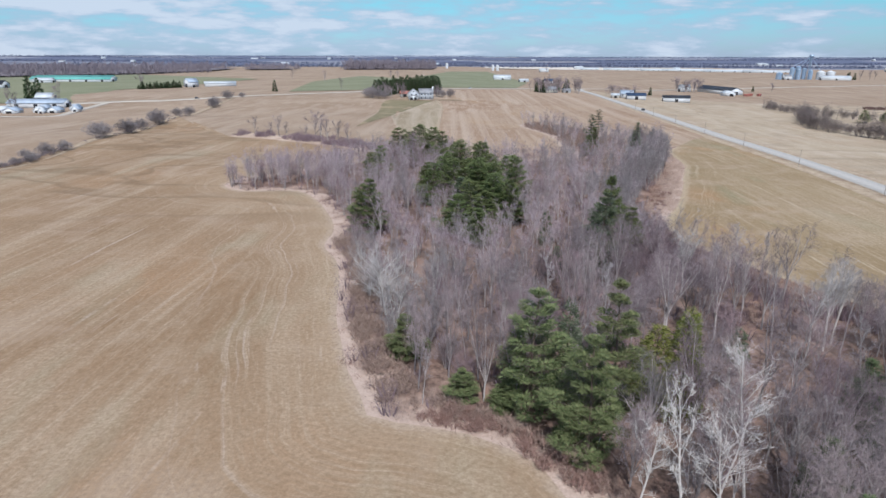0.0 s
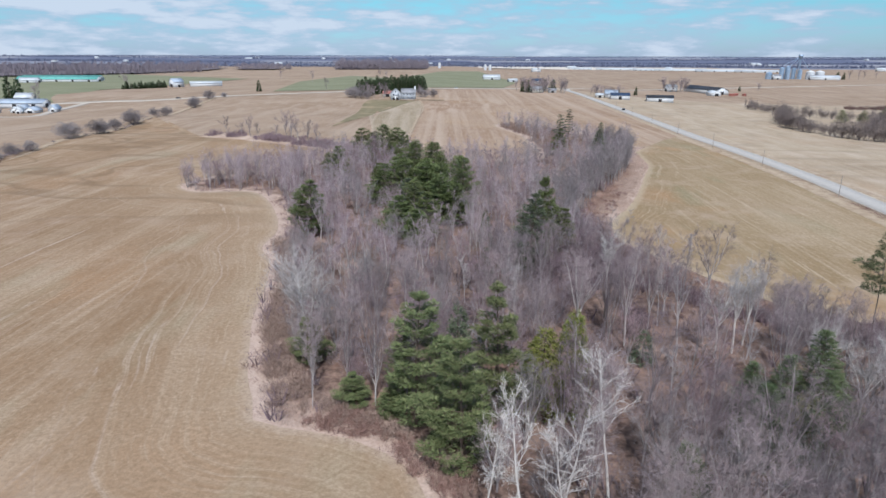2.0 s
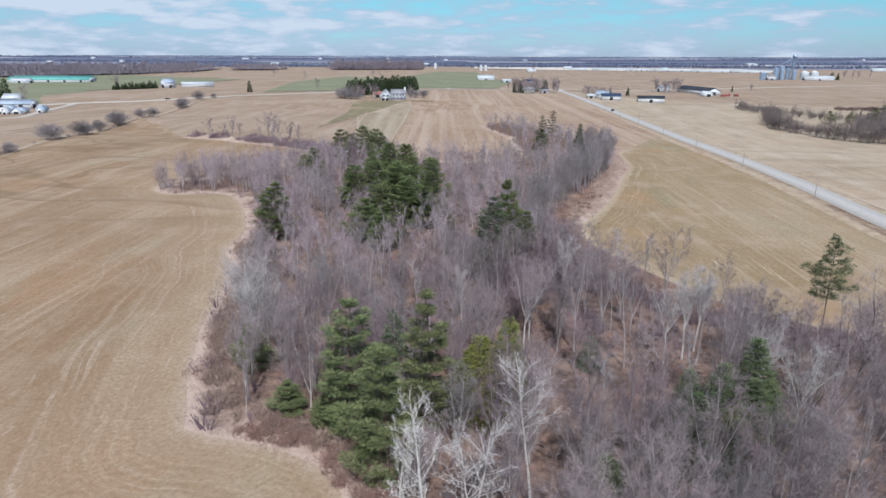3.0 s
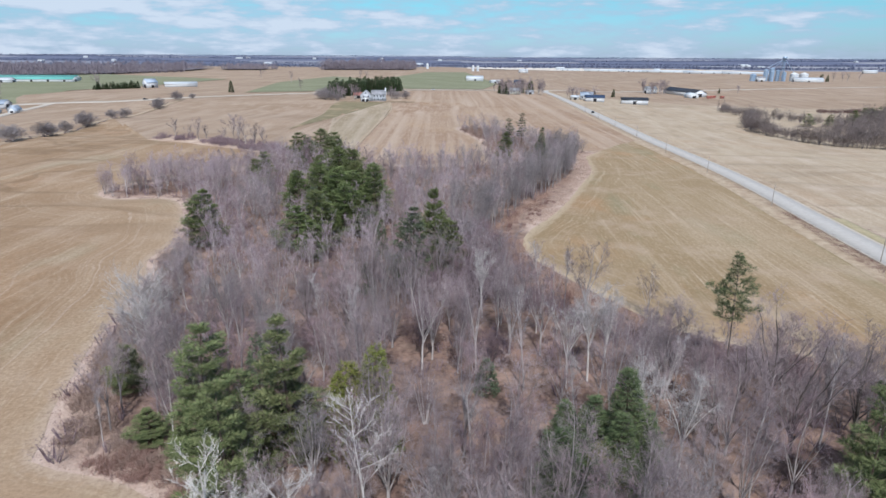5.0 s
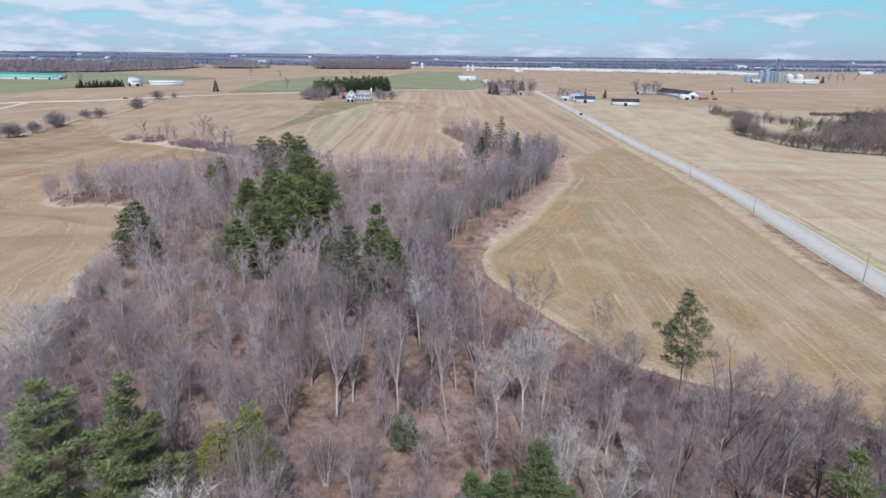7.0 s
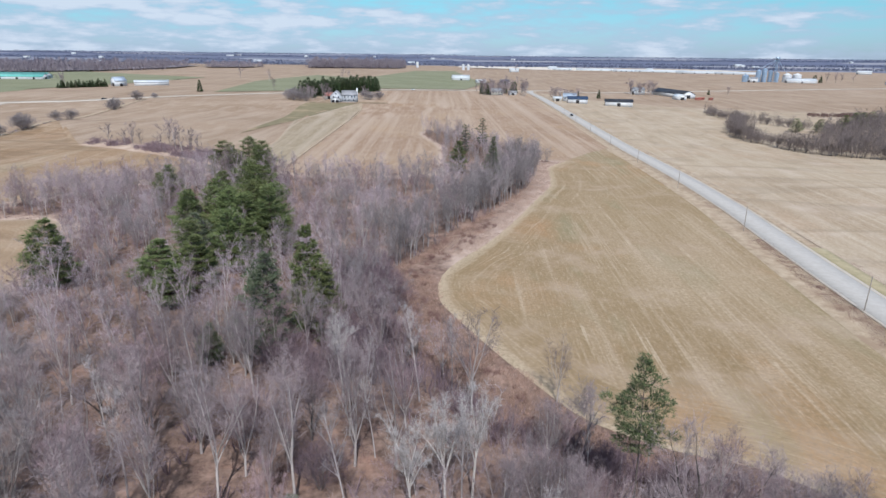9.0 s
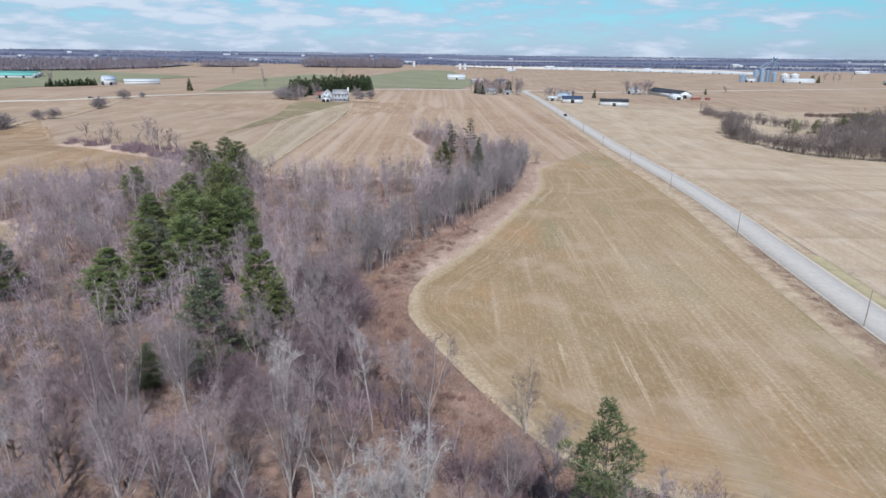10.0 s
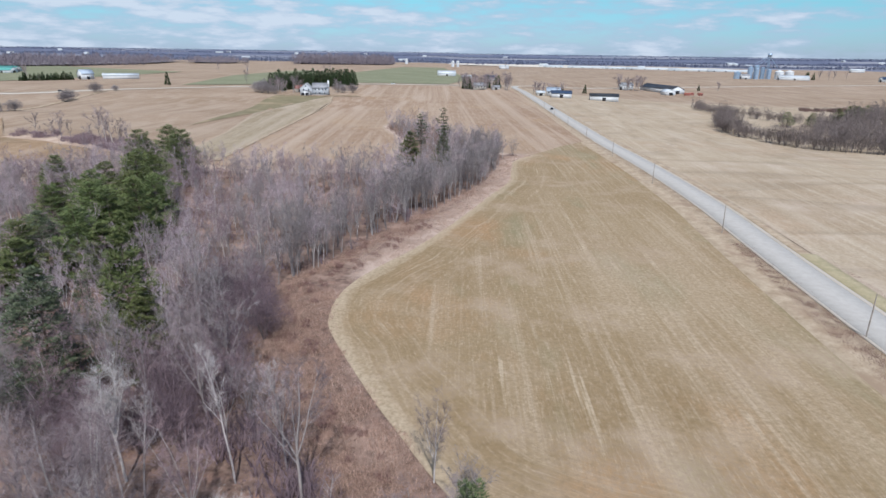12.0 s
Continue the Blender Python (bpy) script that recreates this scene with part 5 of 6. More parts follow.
# ---- roadside ----
def utility_pole():
    t = thing("utility_pole", "weathered grey wooden utility pole on the road verge", "utility pole", "poles along the road")
    g = Geo()
    g.tube([Vector((0, 0, -0.5)), Vector((0.02, 0, 4)), Vector((0.0, 0.03, 7.1))], [0.11, 0.10, 0.075], 8)
    part("pole", g, M_pole, t)
    g = Geo()
    for k in (0,):
        g.tube([Vector((0.0, 0.11, 6.8)), Vector((0, 0.11, 7.05))], [0.05, 0.035], 6)
    part("insulator", g, M_steel, t, "small grey insulator")
    return t


first_pole = utility_pole()
first_pole.matrix_basis = pose(111.1, 132.6, zat(111.1, 132.6))
for x, y in ((110.2, 79.5), (112.0, 185.9), (112.2, 240.2), (112.0, 293), (111.8, 346), (111.6, 399), (111.6, 452), (111.6, 505)):
    copy_thing(first_pole, pose(x, y, zat(x, y), 0.6 * math.sin(y), 0.8 * math.cos(y), 20 * math.sin(y)))


def car(x, y, yaw, paint, label):
    t = thing("car", label, "car", "cars on the roads", pose(x, y, zat(x, y) + 0.36, 0, 0, yaw))
    g = Geo()
    g.prism([(-2.2, 0.35), (2.15, 0.35), (2.25, 0.75), (1.2, 0.95), (-2.1, 1.0), (-2.25, 0.7)], -0.88, 0.88)
    part("body", g, paint, t)
    g = Geo()
    g.prism([(-1.95, 1.0), (0.95, 0.97), (0.3, 1.5), (-1.5, 1.52)], -0.78, 0.78)
    part("cabin", g, M_glass, t, "dark glass cabin")
    for sx in (-1.4, 1.35):
        for sy in (-0.82, 0.82):
            g = Geo()
            g.tube([Vector((sx, sy - 0.1, 0.33)), Vector((sx, sy + 0.1, 0.33))], [0.33, 0.33], 10)
            part("wheel", g, M_tyre, t)
    return t


car(116.6, 500, 90, M_car, "black car on the country road")
car(-283, 549, 35, M_car, "dark car on the side road")
car(92, 828, 20, M_car, "dark car at the crossroads")
car(-30, 761, 42, M_white_roof, "white car on the side road")


# ---- farm buildings ----
def gable_hall(name, x, y, yaw, length, width, wall_h, roof_h, wall, roof, label, category="barn", windows=0, doors=1, group="", end_door=True, base=0.0):
    """A building with a pitched roof; its ridge runs along its own x."""
    t = thing(name, label, category, group, pose(x, y, zat(x, y) + base, 0, 0, yaw + 90))
    w, L = width / 2, length / 2
    g = Geo()
    g.prism([(-w, -0.6), (w, -0.6), (w, wall_h), (0, wall_h + roof_h), (-w, wall_h)], -L, L)
    part("wall", g, wall, t)
    for s in (-1, 1):
        g = Geo()
        rise = roof_h / w
        a, b = (0.0, wall_h + roof_h + 0.06), (s * (w + 0.6), wall_h - 0.6 * rise + 0.06)
        quad = [a, b, (b[0], b[1] + 0.22), (a[0], a[1] + 0.22)]
        g.prism(quad if s < 0 else quad[::-1], -L - 0.5, L + 0.5)
        part("roof", g, roof, t)
    def opening(px, py, pz, wx, wy, hz, mat, nm):
        g = Geo()
        g.box((px - wx, py - wy, pz), (px + wx, py + wy, pz + hz))
        return part(nm, g, mat, t)
    if end_door:
        opening(0, -L, 0, min(w * 0.45, 2.4), 0.06, min(wall_h * 0.85, 4.0), M_dark, "door")
        opening(0, L, 0, min(w * 0.45, 2.4), 0.06, min(wall_h * 0.85, 4.0), M_dark, "door")
    for i in range(doors):
        opening(-w, -L + length * (i + 0.5) / doors, 0, 0.06, 1.6, min(3.2, wall_h * 0.8), M_dark, "door")
    for i in range(windows):
        for s in (-1, 1):
            py = -L + length * (i + 0.5) / windows
            fr = opening(s * w, py, wall_h * 0.52, 0.05, 0.75, min(1.5, wall_h * 0.35), M_white, "window")
            g = Geo()
            g.box((s * w - 0.08, py - 0.62, wall_h * 0.52 + 0.12), (s * w + 0.08, py + 0.62, wall_h * 0.52 + min(1.5, wall_h * 0.35) - 0.12))
            part("pane", g, M_glass, fr)
    return t


# the farmhouse in front of its spruce hedge
def farmhouse():
    t = thing("farmhouse", "grey two-storey farmhouse with white trim before a spruce hedge", "house", "", pose(-74, 562, zat(-74, 562), 0, 0, 8))
    def block(lo, hi, wall_h, roof_h, along, wall, roof):
        (x0, y0), (x1, y1) = lo, hi
        cx, cy = (x0 + x1) / 2, (y0 + y1) / 2
        L, w = ((x1 - x0) / 2, (y1 - y0) / 2) if along == "x" else ((y1 - y0) / 2, (x1 - x0) / 2)
        place = pose(cx, cy, 0, 0, 0, 90 if along == "x" else 0)
        g = Geo()
        g.prism([(-w, -0.8), (w, -0.8), (w, wall_h), (0, wall_h + roof_h), (-w, wall_h)], -L, L)
        part("wall", g, wall, t, place=place)
        for s in (-1, 1):
            g = Geo()
            a, b = (0.0, wall_h + roof_h + 0.05), (s * (w + 0.5), wall_h - 0.5 * roof_h / w + 0.05)
            quad = [a, b, (b[0], b[1] + 0.25), (a[0], a[1] + 0.25)]
            g.prism(quad if s < 0 else quad[::-1], -L - 0.4, L + 0.4)
            part("roof", g, roof, t, place=place)
    block((-1, -4.5), (12, 4.5), 6.0, 3.4, "x", M_house, M_grey_roof)
    block((-11, -6), (-1, 4), 5.6, 3.8, "y", M_house, M_grey_roof)
    block((-10, -11), (-3, -6), 2.8, 1.2, "y", M_white, M_grey_roof)
    g = Geo()
    g.box((11.4, -1.2, 0), (12.6, 1.2, 11.5))
    part("chimney", g, M_white, t, "broad white chimney")
    g = Geo()
    g.box((-1, -8.5, -0.6), (11, -4.5, 0.5))
    part("deck", g, M_pole, t, "weathered wooden deck")
    for wx, wz, wy in [(1.5, 3.8, -4.5), (4.5, 3.8, -4.5), (7.5, 3.8, -4.5), (10, 3.8, -4.5), (1.5, 0.9, -4.5), (5, 0.9, -4.5), (9, 0.9, -4.5), (-8, 3.6, -6), (-4, 3.6, -6), (-6.2, 6.4, -6)]:
        g = Geo()
        g.box((wx - 0.65, wy - 0.07, wz), (wx + 0.65, wy + 0.05, wz + 1.5))
        fr = part("window", g, M_white, t)
        g = Geo()
        g.box((wx - 0.52, wy - 0.1, wz + 0.12), (wx + 0.52, wy + 0.05, wz + 1.38))
        part("pane", g, M_glass, fr)
    for wx in (-8.3, -4.8):
        g = Geo()
        g.box((wx - 1.3, -11.1, 0), (wx + 1.3, -10.95, 2.3))
        part("garage_door", g, M_dark, t)
    return t


farmhouse()
gable_hall("shed", -91, 583, 10, 9, 7, 3.2, 2.2, M_cream, M_rust_roof, "small outbuilding with a faded red roof beside the farmhouse", "shed")

# farms east of the road
gable_hall("barn", 184.5, 634, -8, 26, 10, 4.6, 1.9, M_white, M_black_roof, "long white barn with a black roof", "barn", doors=1, group="white barns", base=0.2)
gable_hall("barn", 145, 640, -5, 19, 11, 4.2, 2.2, M_white, M_blue_roof, "white barn with a dark blue roof", "barn", doors=1, group="white barns", base=0.2)
gable_hall("house", 141, 664, -8, 13, 10, 4.6, 3.4, M_white, M_steel_roof, "white house with a pale blue roof behind a barn", "house", windows=3, doors=0)
gable_hall("shed", 128, 660, 0, 8, 6, 3.0, 1.6, M_cream, M_white_roof, "small cream shed beside the road", "shed")
gable_hall("barn", 293, 808, 100, 78, 17, 4.5, 4.0, M_white, M_black_roof, "very long barn with a dark roof and white walls", "barn", doors=6)
gable_hall("barn", 283, 752, 95, 18, 10, 3.6, 2.4, M_white, M_white_roof, "white shed beside the long barn", "barn")
gable_hall("house", 258, 838, 15, 14, 10, 6.0, 3.2, M_white, M_grey_roof, "white two-storey house among bare trees", "house", windows=4, doors=0)
for i, (x, y) in enumerate([(302, 745), (309, 752), (318, 748)]):
    gable_hall("grain_wagon", x, y, 20 * i, 6.0, 2.6, 2.2, 0.5, M_rust_roof, M_red, "red farm wagon parked in the yard", "wagon", doors=0, group="red wagons", end_door=False)
gable_hall("house", 68, 745, 25, 14, 10, 4.5, 3.0, M_cream, M_grey_roof, "cream bungalow hidden in a grove of bare trees", "house", windows=4, doors=0)
gable_hall("shed", 88, 748, 5, 9, 6, 3.0, 1.8, M_white, M_grey_roof, "white garage in the grove", "shed")
gable_hall("barn", 22, 1110, 8, 30, 15, 4.5, 4.5, M_white, M_white_roof, "large white barn in the green fields", "barn")
gable_hall("shed", 56, 1040, 20, 16, 8, 3.5, 2.0, M_white, M_white_roof, "white shed near the large barn", "shed")
gable_hall("house", 92, 985, -12, 14, 10, 5.0, 3.0, M_white, M_blue_roof, "white house with a dark roof", "house", windows=3, doors=0)

# farms west: long barn, sheds and the roadside yard
gable_hall("barn", -378, 738, 55, 13, 12, 6.5, 4.0, M_white, M_steel_roof, "tall white barn with a dark doorway", "barn")
gable_hall("barn", -352, 764, 30, 38, 10, 4.0, 2.0, M_white, M_white_roof, "low white machine shed", "barn", doors=0)
for i, (x, y) in enumerate([(-640, 905), (-622, 872)]):
    gable_hall("poultry_barn", x, y, 4, 118, 17, 4.0, 4.2, M_white, M_teal_roof, "very long white barn with a teal steel roof", "barn", doors=5, group="teal-roofed barns")
gable_hall("shed", -640, 835, 5, 26, 12, 4.0, 3.0, M_white, M_white_roof, "white shed in front of the long barns", "shed")
gable_hall("barn", -600, 690, 5, 34, 14, 5.0, 4.0, M_white, M_black_roof, "dark-roofed barn by the side road", "barn", doors=3)
gable_hall("barn", -392, 487, 8, 46, 12, 4.0, 3.0, M_white, M_steel_roof, "low grey-roofed barn in a farmyard", "barn", doors=3)
gable_hall("house", -402, 510, 10, 13, 11, 6.0, 3.5, M_cream, M_white_roof, "cream farmhouse behind the yard buildings", "house", windows=3, doors=0)
for i, (x, y, L, W) in enumerate([(-384, 446, 10, 10), (-366, 452, 9, 6), (-353, 452, 10, 8), (-340, 458, 6, 5), (-396, 452, 11, 6), (-372, 466, 12, 6), (-347, 468, 8, 6), (-360, 446, 5, 4)]):
    gable_hall("shed", x, y, 95 + 6 * math.sin(i * 3), L, W, 2.2, 2.4, M_white, (M_steel_roof, M_white_roof, M_steel_roof)[i % 3], "low whitish shed in the farmyard", "shed", group="white yard sheds", doors=0)


# the grain elevator
def bin_tower(x, y, r, h, mat, label, group="grain bins", top=0.35):
    t = thing("grain_bin", label, "grain bin", group, pose(x, y, zat(x, y)))
    g = Geo()
    g.tube([Vector((0, 0, -1)), Vector((0, 0, h))], [r, r], 20)
    part("shell", g, mat, t)
    g = Geo()
    g.tube([Vector((0, 0, h)), Vector((0, 0, h + r * top * 0.9)), Vector((0, 0, h + r * top + 0.6))], [r * 1.04, r * 0.25, 0.5], 20)
    part("roof_cap", g, mat, t)
    g = Geo()
    for k in range(1, 6):
        g.tube([Vector((0, 0, h * k / 6 - 0.12)), Vector((0, 0, h * k / 6 + 0.12))], [r * 1.012, r * 1.012], 20)
    part("hoops", g, M_steel, t)
    return t


for x, y, r, h in [(604, 1262, 5.5, 24), (617, 1266, 5.5, 27), (631, 1270, 5.0, 23), (611, 1250, 4.5, 21), (640, 1262, 4.5, 19)]:
    bin_tower(x, y, r * 0.85, h * 0.9, M_steel, "tall galvanised grain bin at the elevator")
for x, y, r, h in [(660, 1262, 8, 14), (682, 1268, 8, 14)]:
    bin_tower(x, y, r, h, M_white, "squat white grain bin at the elevator")
bin_tower(580, 1262, 6, 12, M_steel, "small galvanised grain bin at the elevator")
leg = thing("elevator_leg", "tall grey grain elevator leg with a head house", "grain elevator", "", pose(634, 1258, zat(634, 1258)))
g = Geo()
for sx in (-2, 2):
    for sy in (-2, 2):
        g.tube([Vector((sx, sy, -1)), Vector((sx * 0.6, sy * 0.6, 44))], [0.35, 0.3], 4)
for k in range(11):
    z = k * 4
    for a, b in (((-2, -2), (2, -2)), ((2, -2), (2, 2)), ((2, 2), (-2, 2)), ((-2, 2), (-2, -2))):
        g.tube([Vector((*a, z)), Vector((*b, z + 4))], [0.16, 0.16], 3)
part("tower_frame", g, M_steel, leg)
g = Geo()
g.box((-3, -3, 42), (3, 3, 47))
part("head_house", g, M_steel, leg)
for ex, ez in ((-16, 25), (-28, 26), (26, 15), (-4, 28)):
    g = Geo()
    g.tube([Vector((0, 0, 43)), Vector((ex, 5, ez))], [0.45, 0.45], 6)
    part("spout", g, M_steel, leg)
gable_hall("barn", 668, 1225, -6, 52, 16, 5, 3.5, M_white, M_white_roof, "long white shed at the grain elevator", "barn")
gable_hall("barn", 585, 1240, 0, 14, 12, 7, 3, M_white, M_grey_roof, "small white building at the grain elevator", "barn")
gable_hall("house", 812, 1180, -5, 24, 14, 5, 4, M_white, M_blue_roof, "white house with a blue roof far off", "house", windows=4, doors=0)
gable_hall("barn", 870, 1120, 15, 26, 18, 6, 6, M_white, M_teal_roof, "white barn with a teal roof far off", "barn")

# the long white barns on the far side of the plain
for x, y, L in [(330, 1990, 60), (430, 1960, 120), (500, 1900, 60), (600, 1880, 150), (690, 1800, 130), (780, 1760, 120)]:
    gable_hall("poultry_barn", x, y, -12, L, 18, 3.2, 3.2, M_white, M_white_roof, "very long whitish barn on the far plain", "barn", doors=4, group="far white barns")
rr = random.Random(17)
for i in range(26):
    y = rr.uniform(1700, 3600)
    x = rr.uniform(-0.72, 0.72) * y
    gable_hall("barn", x, y, rr.uniform(-30, 30), rr.uniform(14, 38), rr.uniform(10, 16), rr.uniform(4, 7), rr.uniform(2, 4), M_white, rr.choice([M_white_roof, M_white_roof, M_grey_roof]),
               "small white farm building far off on the plain", "barn", doors=0, group="distant farm buildings")
for x, y in [(20, 1820), (34, 1830), (-120, 1900)]:
    bin_tower(x, y, 4, 15, M_white, "white tower silo far off", "distant silos")

# ---- trees about the farms ----
K_spruce = [Kind("spruce_tree", cone_tree(random.Random(400 + i), 16, 3.8, rows=18, n0=15, blade=0.95, wide=0.16), M_pine_bark, M_needle_dark,
                 "dark spruce in the hedge behind the farmhouse", "spruce tree", "spruce hedge") for i in range(2)]
for i in range(57):
    k = (i % 19) / 18
    off = (i // 19) * 4.5 - 2
    x, y = -121 + 50 * k + off * 0.8, 603 + 112 * k - off * 0.5
    K_spruce[i % 2].plant(x + rr.uniform(-1, 1), y + rr.uniform(-1, 1), i * 1.3, rr.uniform(0.95, 1.2), rr.uniform(0.78, 0.98))
K_lone = Kind("spruce_tree", cone_tree(random.Random(410), 12, 2.6, rows=15, n0=16, blade=0.9, wide=0.16), M_pine_bark, M_needle_dark, "lone dark spruce beside the fields", "spruce tree", "lone spruces")
for x, y, s in [(-244, 655, 1.0), (-418, 512, 1.9), (-413, 517, 1.75), (188, 745, 0.8), (352, 845, 0.6), (150, 668, 0.8), (58, 742, 1.2), (88, 762, 1.15), (92, 770, 1.2), (52, 752, 1.0), (80, 772, 1.2),
                (700, 1240, 1.1), (708, 1250, 1.2), (716, 1245, 1.1), (-108, 590, 0.8)]:
    K_lone.plant(x, y, x, s)
for i in range(22):
    k = i / 21
    K_lone.plant(-414 + 30 * k + rr.uniform(-2, 2), 684 + 38 * k + rr.uniform(-2, 2), i, 0.72 + 0.3 * ((i * 7) % 5) / 5, 0.62 + 0.25 * ((i * 3) % 4) / 4, label="dark clipped-looking spruce in a short windbreak")

K_yard = [Kind("shade_tree", bare_tree(random.Random(420 + i), 12, 3.6, boughs=14, subs=4, twigs=6, fine=False, twig_r=0.05, thick=0.25, sprays=1, low=0.22), M_bark, M_twig, "bare shade tree near farm buildings", "bare tree", "bare farm trees") for i in range(3)]
K_bush = [Kind("bare_bush", puff(random.Random(430 + i), 7.0, 5.2, 2400, 0.05), M_trunk, M_twig_grey, "round leafless bush on a field boundary", "bush", "field boundary bushes") for i in range(2)]
for i, (x, y, s) in enumerate([(-216, 252, 0.85), (-214, 262, 0.75), (-221, 245, 0.6), (-219, 296, 1.25), (-221, 303, 1.1), (-220, 324, 1.2), (-222, 332, 1.0), (-227, 352, 1.0), (-227, 372, 1.45), (-231, 378, 1.1),
                               (-235, 414, 0.9), (-231, 424, 1.0), (-210, 225, 0.5), (-209, 232, 0.55), (-245, 500, 1.2), (-243, 492, 1.0), (-253, 548, 1.2), (-212, 238, 0.6), (-246, 565, 0.7)]):
    K_bush[i % 2].plant(x, y, i * 2.1, s)
for i, (x, y, s) in enumerate([(-142, 318, 0.8), (-127, 312, 1.0), (-122, 311, 0.7), (-104, 304, 1.15), (-101, 302, 1.2), (-97, 300, 1.0), (-110, 306, 0.6), (-90, 294, 1.0), (-84, 290, 0.9), (-132, 314, 0.6)]):
    K_yard[i % 3].plant(x, y, i * 2.1, s * 0.85, label="small bare tree in the hedge strip")
for i, (x, y, s) in enumerate([(-126, 572, 1.1), (-120, 566, 1.2), (-113, 562, 1.0), (-107, 560, 0.9), (-122, 580, 1.3), (-54, 586, 0.9), (-47, 592, 1.0), (-60, 592, 1.1)]):
    K_bush[i % 2].plant(x, y, i * 1.9, s, 1.15, label="brown leafless bush beside the farmhouse")
low_hedge = [merged(*puff(random.Random(460 + i), 2.6, 2.2, 200, 0.06, 0.0, 3)) for i in range(3)]
scatter("field_hedge", low_hedge, [(-206 - 10 * (k / 60) + rr.uniform(-1.5, 1.5), 205 + 58 * (k / 60), rr.uniform(0, 6.28), rr.uniform(0.6, 1.2), 1.0, k % 3) for k in range(60)]
        + [(-217 - 14 * (k / 24) + rr.uniform(-1, 1), 285 + 140 * (k / 24) + rr.uniform(-3, 3), rr.uniform(0, 6.28), rr.uniform(0.4, 0.8), 1.0, k % 3) for k in range(24)], None,
        "low leafless hedge between two fields", "hedge", mats=[M_bark, M_twig])
for i in range(46):
    x, y = rr.uniform(46, 104), rr.uniform(722, 785)
    K_yard[i % 3].plant(x, y, i, rr.uniform(0.8, 1.3))
for i in range(16):
    K_yard[i % 3].plant(rr.uniform(122, 150), rr.uniform(655, 690), i, rr.uniform(0.6, 0.95))
for i in range(16):
    K_yard[i % 3].plant(rr.uniform(242, 276), rr.uniform(815, 850), i, rr.uniform(0.9, 1.3))
for i in range(18):
    K_yard[i % 3].plant(-118 + rr.uniform(-5, 28), 575 + rr.uniform(-12, 22), i, rr.uniform(0.6, 0.95))
for x, y, s in [(-410, 478, 1.2), (-400, 470, 1.0), (-384, 500, 1.3), (-420, 700, 1.2), (-414, 692, 1.0), (-180, 700, 0.9), (-250, 900, 1.2), (-60, 585, 0.8), (370, 830, 0.9), (380, 850, 0.7), (-330, 1000, 1.2),
                (-150, 980, 1.0), (-165, 1000, 1.1), (112, 1000, 1.0), (95, 1010, 1.0), (160, 1650, 1.6), (730, 1250, 1.3), (745, 1245, 1.4), (760, 1255, 1.2), (775, 1240, 1.2), (830, 1200, 1.2)]:
    K_yard[int(abs(x)) % 3].plant(x, y, x, s)

# the hedgerow wood east of the road
HEDGE_E = [(213, 340), (222, 326), (250, 316), (300, 308), (420, 296), (480, 400), (440, 530), (371, 528), (307, 471), (256, 408), (230, 370)]
FRONT = [(234, 480), (208, 422), (206, 392), (212, 358), (219, 336), (240, 322), (300, 312)]
BACK = [(246, 575), (247, 524), (260, 496), (272, 459), (292, 450), (320, 480)]
mid = [merged(*puff(random.Random(440 + i), 8.5, 3.8, 330, 0.06, 0.0, 4)) for i in range(4)] + [merged(*forked_tree(random.Random(444 + i), 10.5, 3.0, clear=0.2, leaders=4, side=5, subs=4, twigs=3, thick=0.13, twig_r=0.045, sides=3)) for i in range(2)]
hs, grid2 = [], set()
tries = [(rr.uniform(212, 480), rr.uniform(296, 530)) for _ in range(9000)]
for (x, y), g in zip(tries, inside(HEDGE_E, [t[0] for t in tries], [t[1] for t in tries])):
    if g and (int(x // 4.4), int(y // 4.4)) not in grid2 and len(hs) < 900:
        grid2.add((int(x // 4.4), int(y // 4.4)))
        hs.append((x, y, rr.uniform(0, 6.28), rr.uniform(0.85, 1.4), 1.0, rr.randrange(6)))
for line, sc in ((FRONT, 1.05), (BACK, 0.72)):
    for (x0, y0), (x1, y1) in zip(line[:-1], line[1:]):
        n = int(math.hypot(x1 - x0, y1 - y0) / 1.25)
        for k in range(n):
            hs.append((x0 + (x1 - x0) * k / n + rr.uniform(-4, 4), y0 + (y1 - y0) * k / n + rr.uniform(-4, 4), rr.uniform(0, 6.28), sc * rr.uniform(0.5, 1.3), 1.0, rr.randrange(6)))
scatter("hedgerow_wood", mid, hs, None, "thicket of bare grey trees in the pale field", "bare wood", mats=[M_trunk, M_hedge])
for x, y, s in [(257, 440, 1.0), (273, 443, 0.95), (293, 449, 1.2), (306, 458, 1.3), (320, 472, 1.2), (338, 490, 1.1)]:
    K_pine[0].plant(x, y, x, s * 0.75, 0.75, label="dark green pine in the hedgerow thicket")
thicket("hedge_brush", [(332, 552), (384, 556), (388, 572), (330, 570)], 90, 21, M_brush, 1.2, 2.6, "line of leafless brush across the pale field")

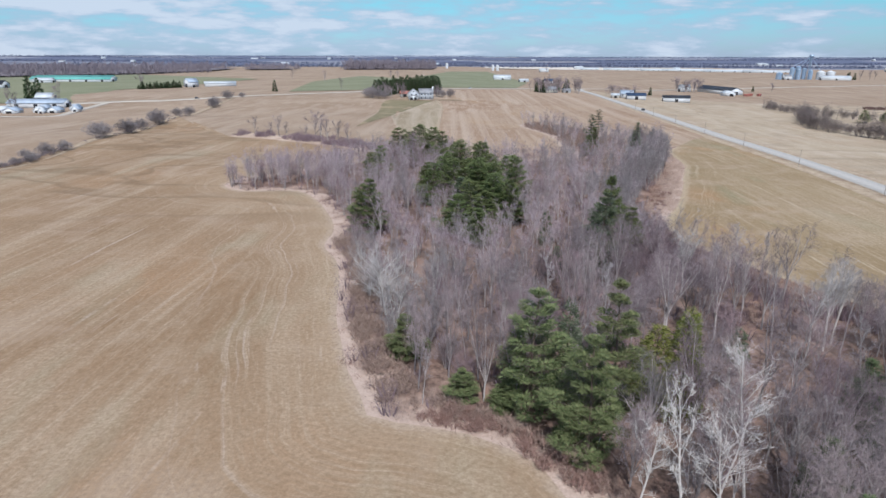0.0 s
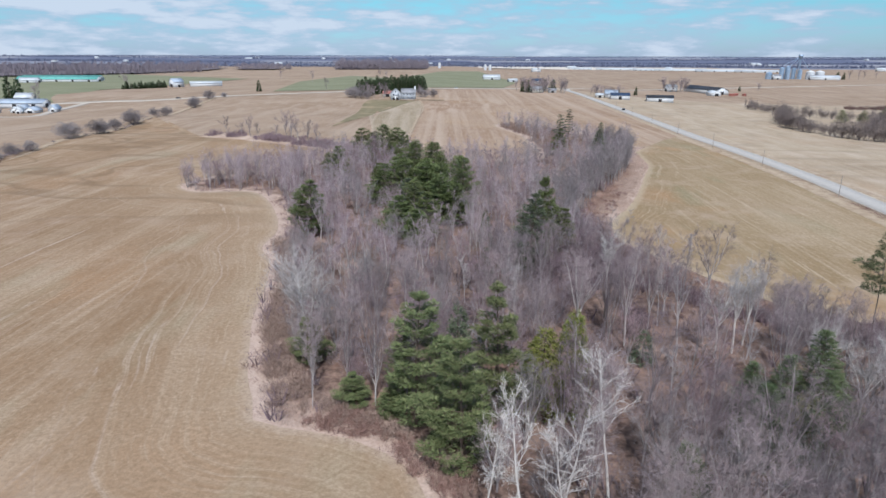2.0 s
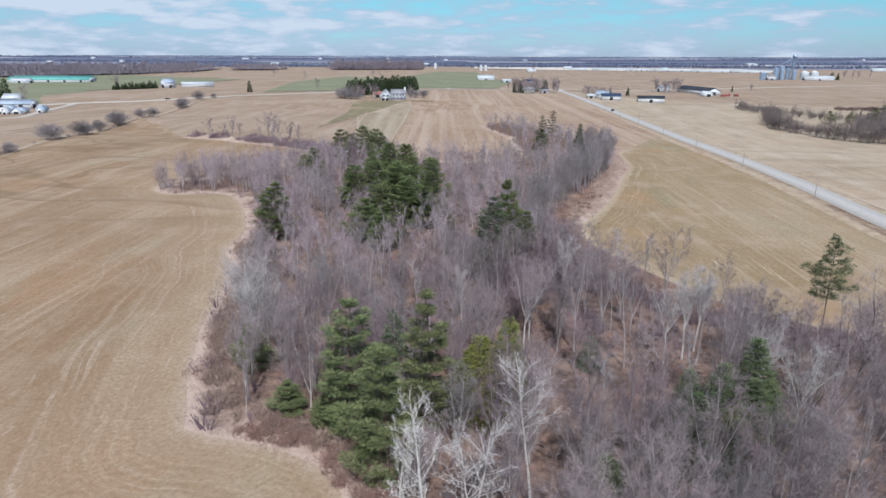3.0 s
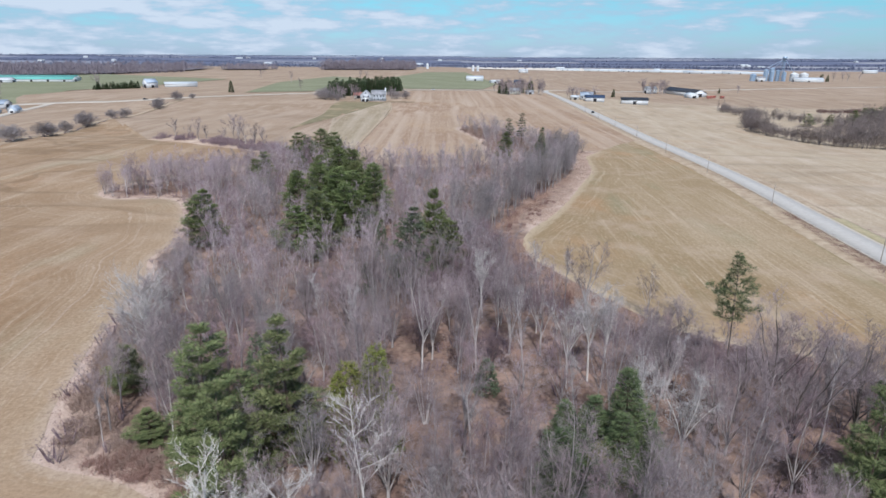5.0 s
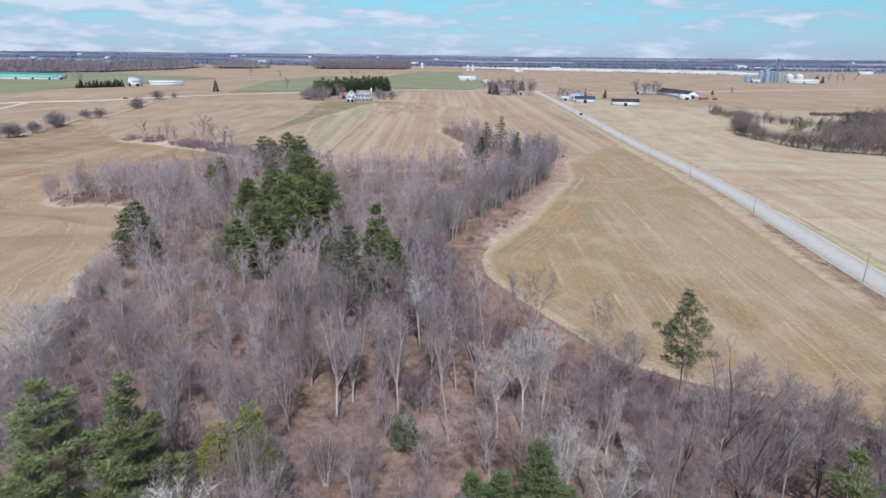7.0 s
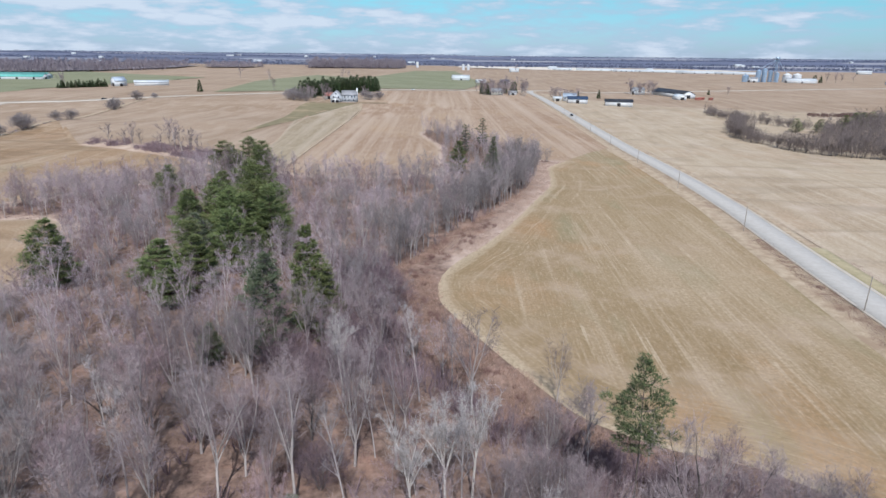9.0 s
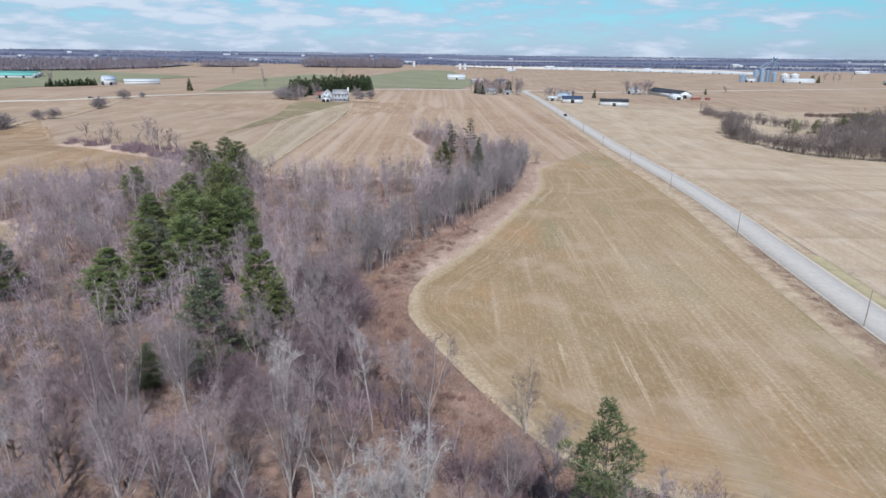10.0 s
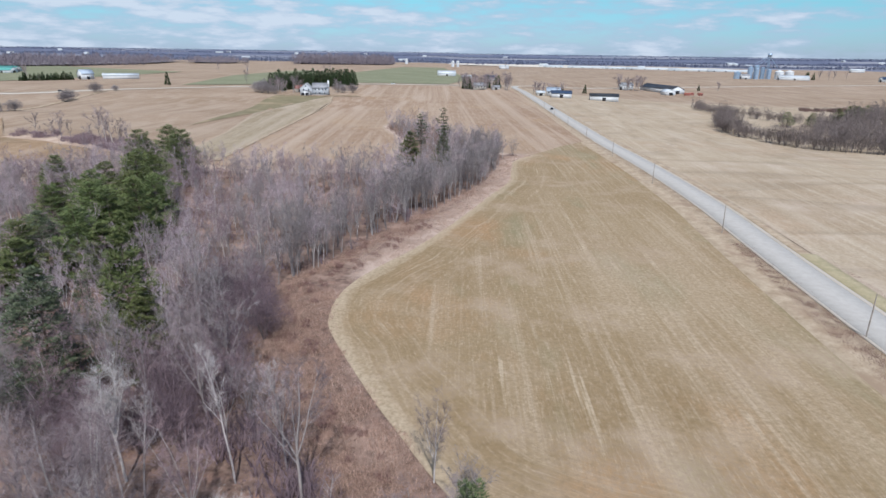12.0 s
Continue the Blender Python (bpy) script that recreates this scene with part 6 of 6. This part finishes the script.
# ---- far woods ----
def far_tree(seed, h=13.0, r=5.5, n=34, wide=0.42):
    r3 = random.Random(seed)
    g = Geo()
    for i in range(n):
        a, k = r3.uniform(0, 6.28), r3.random()
        rad = r * math.sin(math.pi * (0.2 + 0.72 * k)) * r3.random() ** 0.5
        p = Vector((rad * math.cos(a), rad * math.sin(a), h * k * 0.82))
        g.blade(p, p + Vector((r3.uniform(-1, 1), r3.uniform(-1, 1), r3.uniform(2.0, 4.0))), wide * r3.uniform(0.5, 1.2), Vector((math.cos(a), math.sin(a), 0.1)))
    for i in range(1):
        a = r3.uniform(0, 6.28)
        g.tube([Vector((math.cos(a) * r * 0.5, math.sin(a) * r * 0.5, -1)), Vector((math.cos(a) * r * 0.6, math.sin(a) * r * 0.6, h * 0.9))], [0.28, 0.08], 3)
    return g.arrays()


fars = [far_tree(500 + i) for i in range(5)]
belts = [far_tree(510 + i, 9.0, 7.5, 15, 1.7) for i in range(5)]


def far_wood(poly, count, seed, material, label, lo=0.9, hi=1.4, front=None, floor=60.0, floor_mat=M_far_floor):
    r2 = random.Random(seed)
    xs, ys = [p[0] for p in poly], [p[1] for p in poly]
    tries = [(r2.uniform(min(xs), max(xs)), r2.uniform(min(ys), max(ys))) for _ in range(count * 10)]
    good = inside(poly, [t[0] for t in tries], [t[1] for t in tries])
    out = [(x, y, r2.uniform(0, 6.28), r2.uniform(lo, hi), r2.uniform(0.85, 1.15), r2.randrange(5)) for (x, y), g in zip(tries, good) if g][:count]
    if front:
        for (x0, y0), (x1, y1) in zip(front[:-1], front[1:]):
            n = int(math.hypot(x1 - x0, y1 - y0) / (3.5 if y0 < 1900 else 5.0))
            for k in range(n):
                out.append((x0 + (x1 - x0) * k / n + r2.uniform(-3, 3), y0 + (y1 - y0) * k / n + r2.uniform(-3, 6), r2.uniform(0, 6.28), r2.uniform(lo, hi) * 0.9, 1.0, r2.randrange(5)))
    # dark sheet 3 m above the ground keeps the gaps between trees dark
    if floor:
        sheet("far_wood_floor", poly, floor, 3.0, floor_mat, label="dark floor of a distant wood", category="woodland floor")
    return scatter("far_wood", fars if floor else belts, out, material, label, "distant wood")


far_wood([(-1150, 950), (-845, 1010), (-690, 1185), (-640, 1420), (-700, 1700), (-1500, 1600), (-1700, 1000)], 1500, 31, M_far, "bare grey wood on the western plain", 0.9, 1.75, front=[(-1150, 950), (-845, 1010), (-690, 1185), (-610, 1330)])
far_wood([(-610, 1505), (-515, 1518), (-500, 1640), (-640, 1640)], 120, 32, M_far, "small bare wood far off")
far_wood([(-375, 1585), (-148, 1690), (-150, 1860), (-385, 1800)], 480, 33, M_far, "square bare wood behind the fields", 1.1, 2.1, front=[(-375, 1585), (-148, 1690)])
# the belts from here on have blue haze in their colour
far_wood([(-1500, 2100), (1900, 2300), (2100, 2500), (-1700, 2350)], 500, 34, M_ridge_haze, "belt of woods far off, tinted blue for haze", 0.8, 1.1, front=[(-1650, 1960), (-700, 2080), (-420, 2060), (0, 2380), (900, 2330), (1900, 2250)], floor=0)
far_wood([(-2300, 2600), (2300, 2700), (2600, 2900), (-2600, 2800)], 300, 35, M_ridge_haze, "belt of woods near the horizon, tinted blue for haze", 0.7, 1.0, [(-2300, 2600), (-900, 2680), (100, 2850), (2300, 2700)], 0)
far_wood([(-3000, 3350), (3000, 3450), (3200, 3600), (-3200, 3600)], 300, 36, M_ridge_haze, "wooded rise on the horizon", 0.7, 1.0, [(-2900, 3300), (-600, 3380), (2900, 3350)], 0)
far_wood([(-3300, 4450), (3300, 4450), (3400, 4550), (-3400, 4550)], 200, 37, M_ridge_haze, "thin belt of woods along the skyline", 0.7, 0.95, [(-3300, 4500), (0, 4560), (3300, 4480)], 0)
